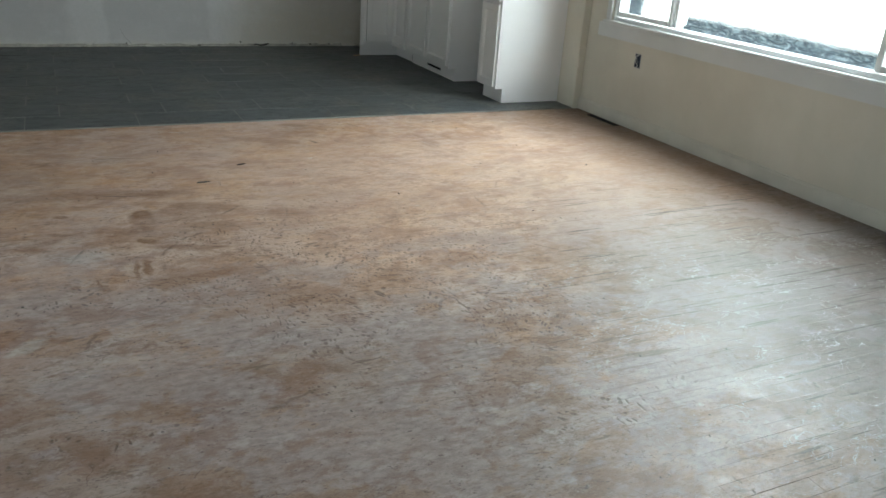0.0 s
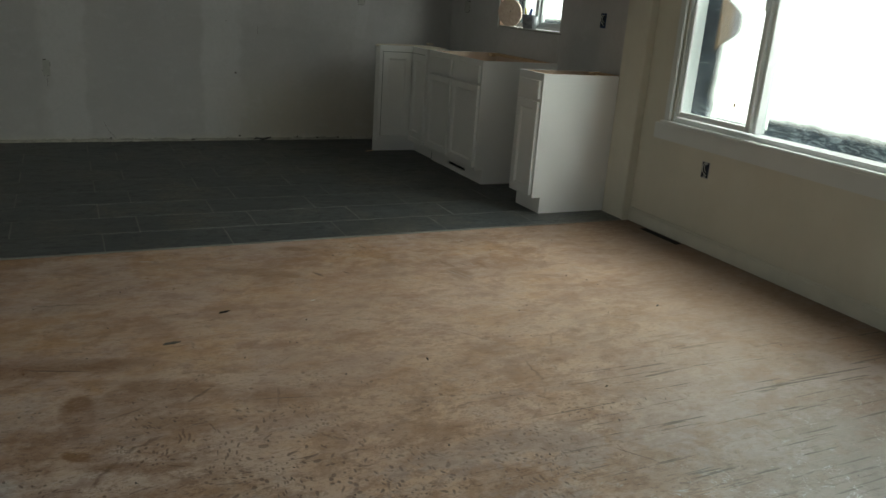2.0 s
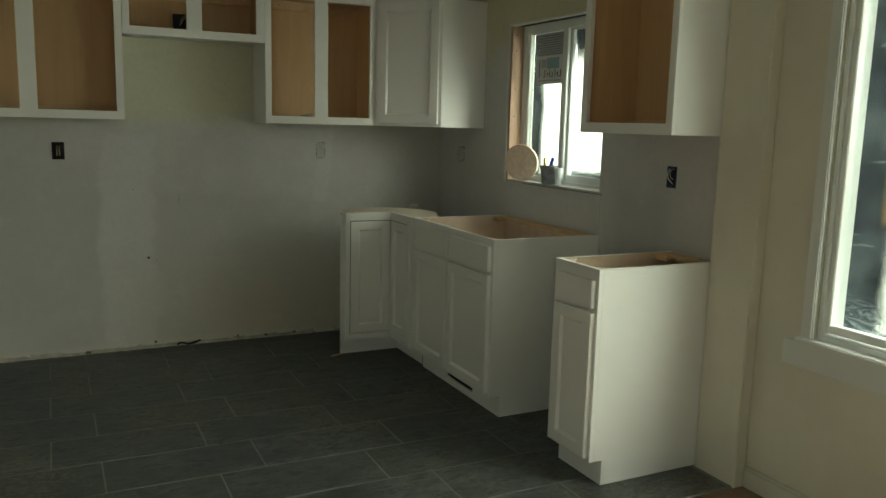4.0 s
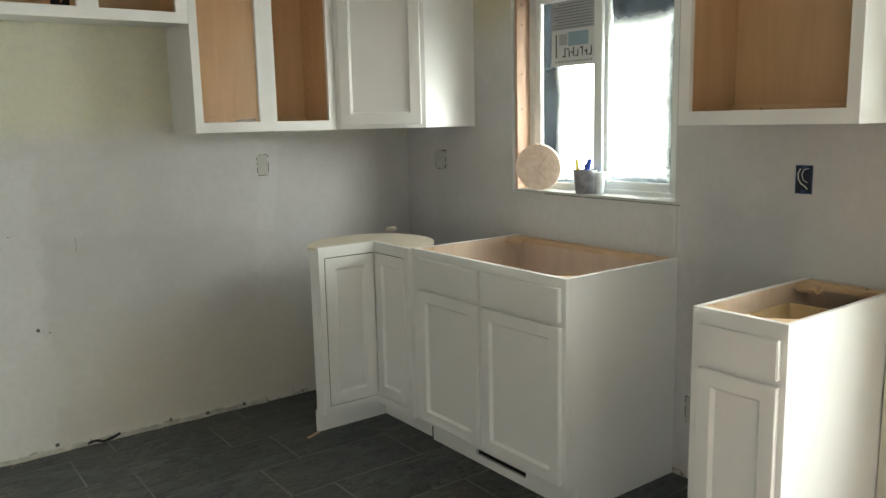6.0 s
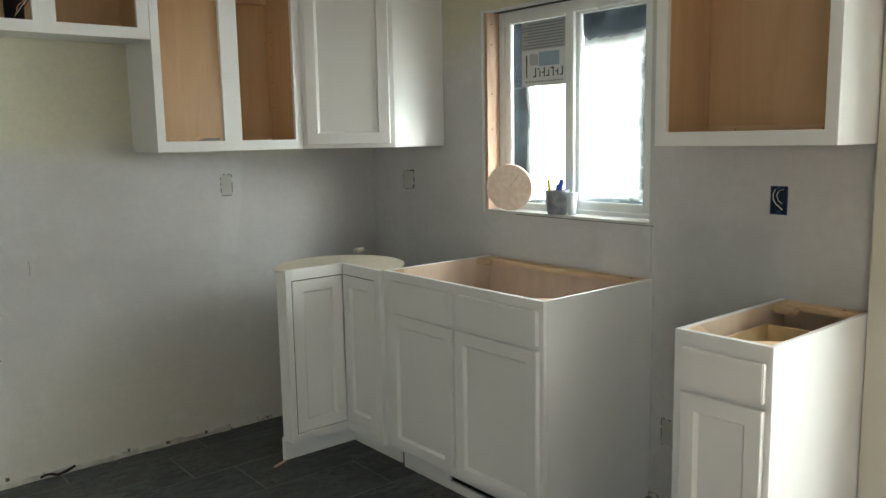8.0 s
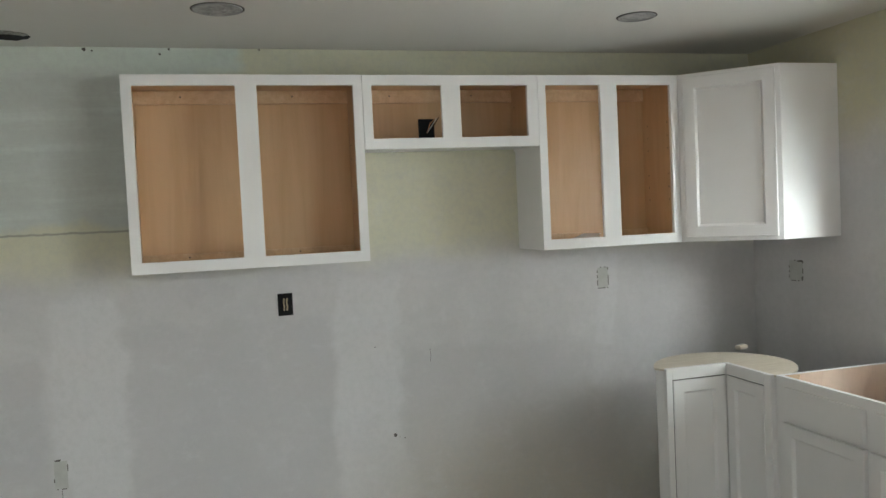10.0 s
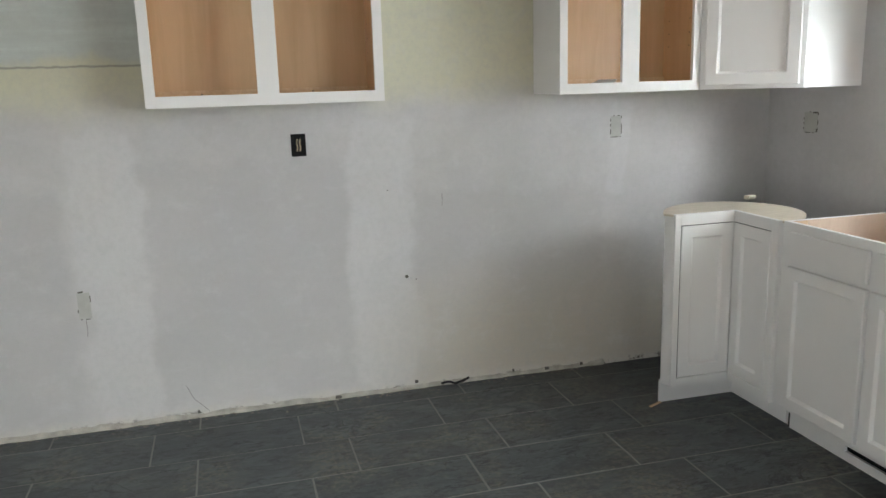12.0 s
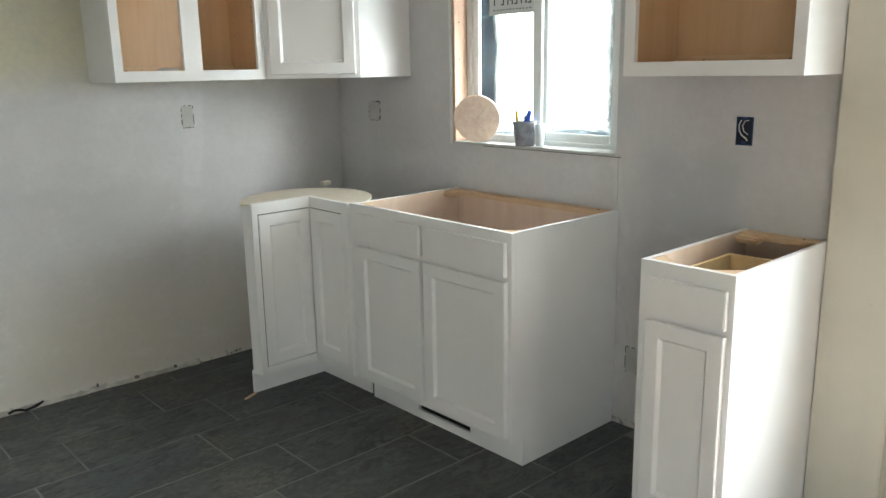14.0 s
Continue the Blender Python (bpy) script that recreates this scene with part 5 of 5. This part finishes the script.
label_sheet = thing("window_label", pose(0.0880, -1.189, 1.80), "printed maker's paper stuck on the window pane", "paper label")
part("paper", boxes((-0.0008, 0.0, -0.124, 0.134, -0.157, 0.122)), PAPER, label_sheet)
part("grey_band", boxes((-0.0012, -0.0009, -0.123, 0.133, 0.0, 0.121)), BAND, label_sheet)
for i in range(9):
    part("text_bar", boxes((-0.0016, -0.0013, -0.118, 0.125 - 0.03 * (i % 3 == 2), 0.006 + i * 0.0125, 0.0105 + i * 0.0125)), PRINT, label_sheet)
for i in range(7):
    part("letter_bar", boxes((-0.0014, -0.0009, -0.110 + i * 0.026, -0.104 + i * 0.026, -0.118, -0.078 - 0.012 * (i % 2))), BLACK, label_sheet)
    part("letter_bar", boxes((-0.0014, -0.0009, -0.104 + i * 0.026, -0.092 + i * 0.026, -0.118 + 0.016 * (i % 3), -0.113 + 0.016 * (i % 3))), BLACK, label_sheet)
for i in range(12):
    part("small_print", boxes((-0.0014, -0.0009, -0.110 + i * 0.019, -0.100 + i * 0.019, -0.141, -0.134)), PRINT, label_sheet)
part("picture_block", boxes((-0.0014, -0.0009, -0.09, 0.03, -0.072, -0.012)), PRINTBLUE, label_sheet)
part("picture_block", boxes((-0.0014, -0.0009, 0.035, 0.085, -0.066, -0.018)), BAND, label_sheet)
part("edge_bar", boxes((-0.0014, -0.0009, 0.100, 0.107, -0.118, -0.020)), BLACK, label_sheet)

papers = thing("paper_stack", pose(-1.10, -0.19, Z0 + 0.031, 0, 0, 12), "loose curled papers on the cabinet bottom", "papers")
for i in range(3):
    bm = bmesh.new()
    bmesh.ops.create_grid(bm, x_segments=8, y_segments=2, size=0.5)
    for v in bm.verts:
        x, y = v.co.x, v.co.y
        v.co = (x * 0.20, y * 0.13, 0.001 + i * 0.0015 + max(0, x) ** 2 * (0.05 + 0.02 * i))
    bmesh.ops.solidify(bm, geom=bm.faces[:], thickness=0.0004)
    part("sheet_of_paper", bm, PAPER, papers)

block = thing("wood_block", pose(-0.365, -0.375, 0.8745, 0, 0, 20), "small raw pine offcut on the corner cabinet deck", "wood block")
part("offcut", boxes((-0.030, 0.030, -0.014, 0.014, 0.0, 0.018), soft=0.002), DECK, block)
sliver = thing("trim_sliver", pose(-0.945, -0.560, 0.0, 0, 0, 25), "thin strip of raw trim lying by the toe kick", "wood offcut")
part("strip", boxes((-0.04, 0.04, -0.006, 0.006, 0.0, 0.006), soft=0.001), RAW, sliver)

# ---- crumbs and staples on the wood floor ----
rng = random.Random(4)
bm = bmesh.new()
for _ in range(240):
    x, y = rng.uniform(-4.4, -0.1), rng.uniform(-7.2, -2.95)
    s, a = rng.uniform(0.002, 0.006), rng.uniform(0, 3.14)
    vs = [bm.verts.new((x + s * math.cos(a + k) * rng.uniform(0.5, 1.3), y + s * math.sin(a + k) * rng.uniform(0.5, 1.3), -0.009 + (0.0 if i < 3 else 0.004))) for i, k in enumerate((0, 2.1, 4.2, 1.0))]
    for q in ((0, 1, 3), (1, 2, 3), (2, 0, 3)):
        bm.faces.new([vs[i] for i in q])
tagged(part("floor_debris", bm, SCORE), "dark crumbs and chips scattered on the wood subfloor", "debris", kind="stuff")

for x, y, size, turn_, c, words in (
    (-2.705, -3.718, 0.026, 15, BLACK, "dark wood chip lying on the scraped floor"),
    (-1.026, -3.690, 0.010, 60, BLACK, "tiny dark chip lying on the scraped floor"),
    (-0.830, -4.152, 0.016, 30, SCORE, "dark splinter lying near the baseboard"),
    (-2.938, -3.965, 0.034, 5, SCORE, "long dark splinter lying on the scraped floor"),
    (-2.324, -3.687, 0.010, 0, WIRE, "small white crumb of plaster on the scraped floor"),
    (-2.08, -4.36, 0.012, 80, BLACK, "tiny dark chip lying on the scraped floor"),
    (-1.55, -4.75, 0.010, 20, BLACK, "tiny dark chip lying on the scraped floor"),
):
    chip = thing("floor_chip", pose(x, y, -0.009, 0, 0, turn_), words, "debris", "chips on the wood floor")
    part("chip", prism([(-size, -size * 0.2), (size * 0.2, -size * 0.3), (size, 0.0), (size * 0.3, size * 0.25), (-size * 0.7, size * 0.2)], 0.0, 0.003, 0.0006), c, chip)

# ---- floor tiles, each a part of the kitchen floor ----
meshes = {}
for r in range(-1, 9):
    y1 = 0.0 if r < 0 else -0.142 - 0.3007 * r
    y0 = -0.142 - 0.3007 * (r + 1)
    x = (-1.29 if r % 2 == 0 else -1.105) + 2 * 0.607
    while x > WEST:
        xa, xb = max(x - 0.607, WEST), min(x, -0.001)
        x -= 0.607
        if xb - xa < 0.01:
            continue
        w, h = round(xb - xa - 0.006, 3), round(y1 - y0 - 0.006, 3)
        if (w, h) not in meshes:
            meshes[w, h] = to_mesh("tile", boxes((-w / 2, w / 2, -h / 2, h / 2, -0.008, 0.0), soft=0.0012), SLATE)
        tile = new("tile", meshes[w, h])
        tile.location = ((xa + xb) / 2, (y0 + y1) / 2, rng.uniform(-0.0006, 0.0004))
        tile.parent = floor_kitchen

# ---- old wood floor strips: nearest ones are parts, the rest one joined object ----
rest = bmesh.new()
lengths = (0.38, 0.52, 0.66, 0.81, 0.97, 1.15)
shared = {}
pitch, row, count = 0.0572, 0, 0
y = -2.8490
while y > SOUTH + 0.01:
    x, y0 = 0.0, max(y - pitch, SOUTH)
    first = True
    while x > WEST + 0.001:
        run = rng.choice(lengths) if not first else rng.choice((0.38, 0.66, 0.97, 1.15)) * 0.5
        first = False
        xa = max(x - run, WEST)
        cx, cy = (x + xa) / 2, (y + y0) / 2
        bare = cx > -2.3 and cy < -5.05
        worn = rng.random() < (0.20 if bare else 0.08)
        gap = (0.0014 if bare else 0.0008) if worn else 0.0002
        w, h = round(x - xa - gap, 4), round(y - y0 - gap, 4)
        x = xa
        if w < 0.02:
            continue
        if -3.7 < cx and -5.75 < cy < -2.84 and count < 300:
            if (w, h) not in shared:
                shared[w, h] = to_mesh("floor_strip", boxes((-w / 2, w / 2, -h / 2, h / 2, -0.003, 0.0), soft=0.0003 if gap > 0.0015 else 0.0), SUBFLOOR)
            strip = new("floor_strip", shared[w, h])
            strip.location = (cx, cy, -0.009 + rng.uniform(-0.0001, 0.0001))
            strip.parent = floor_dining
            count += 1
        else:
            z = -0.009 + rng.uniform(-0.0002, 0.0002)
            box(rest, cx - w / 2, cx + w / 2, cy - h / 2, cy + h / 2, z - 0.003, z)
    y = y0
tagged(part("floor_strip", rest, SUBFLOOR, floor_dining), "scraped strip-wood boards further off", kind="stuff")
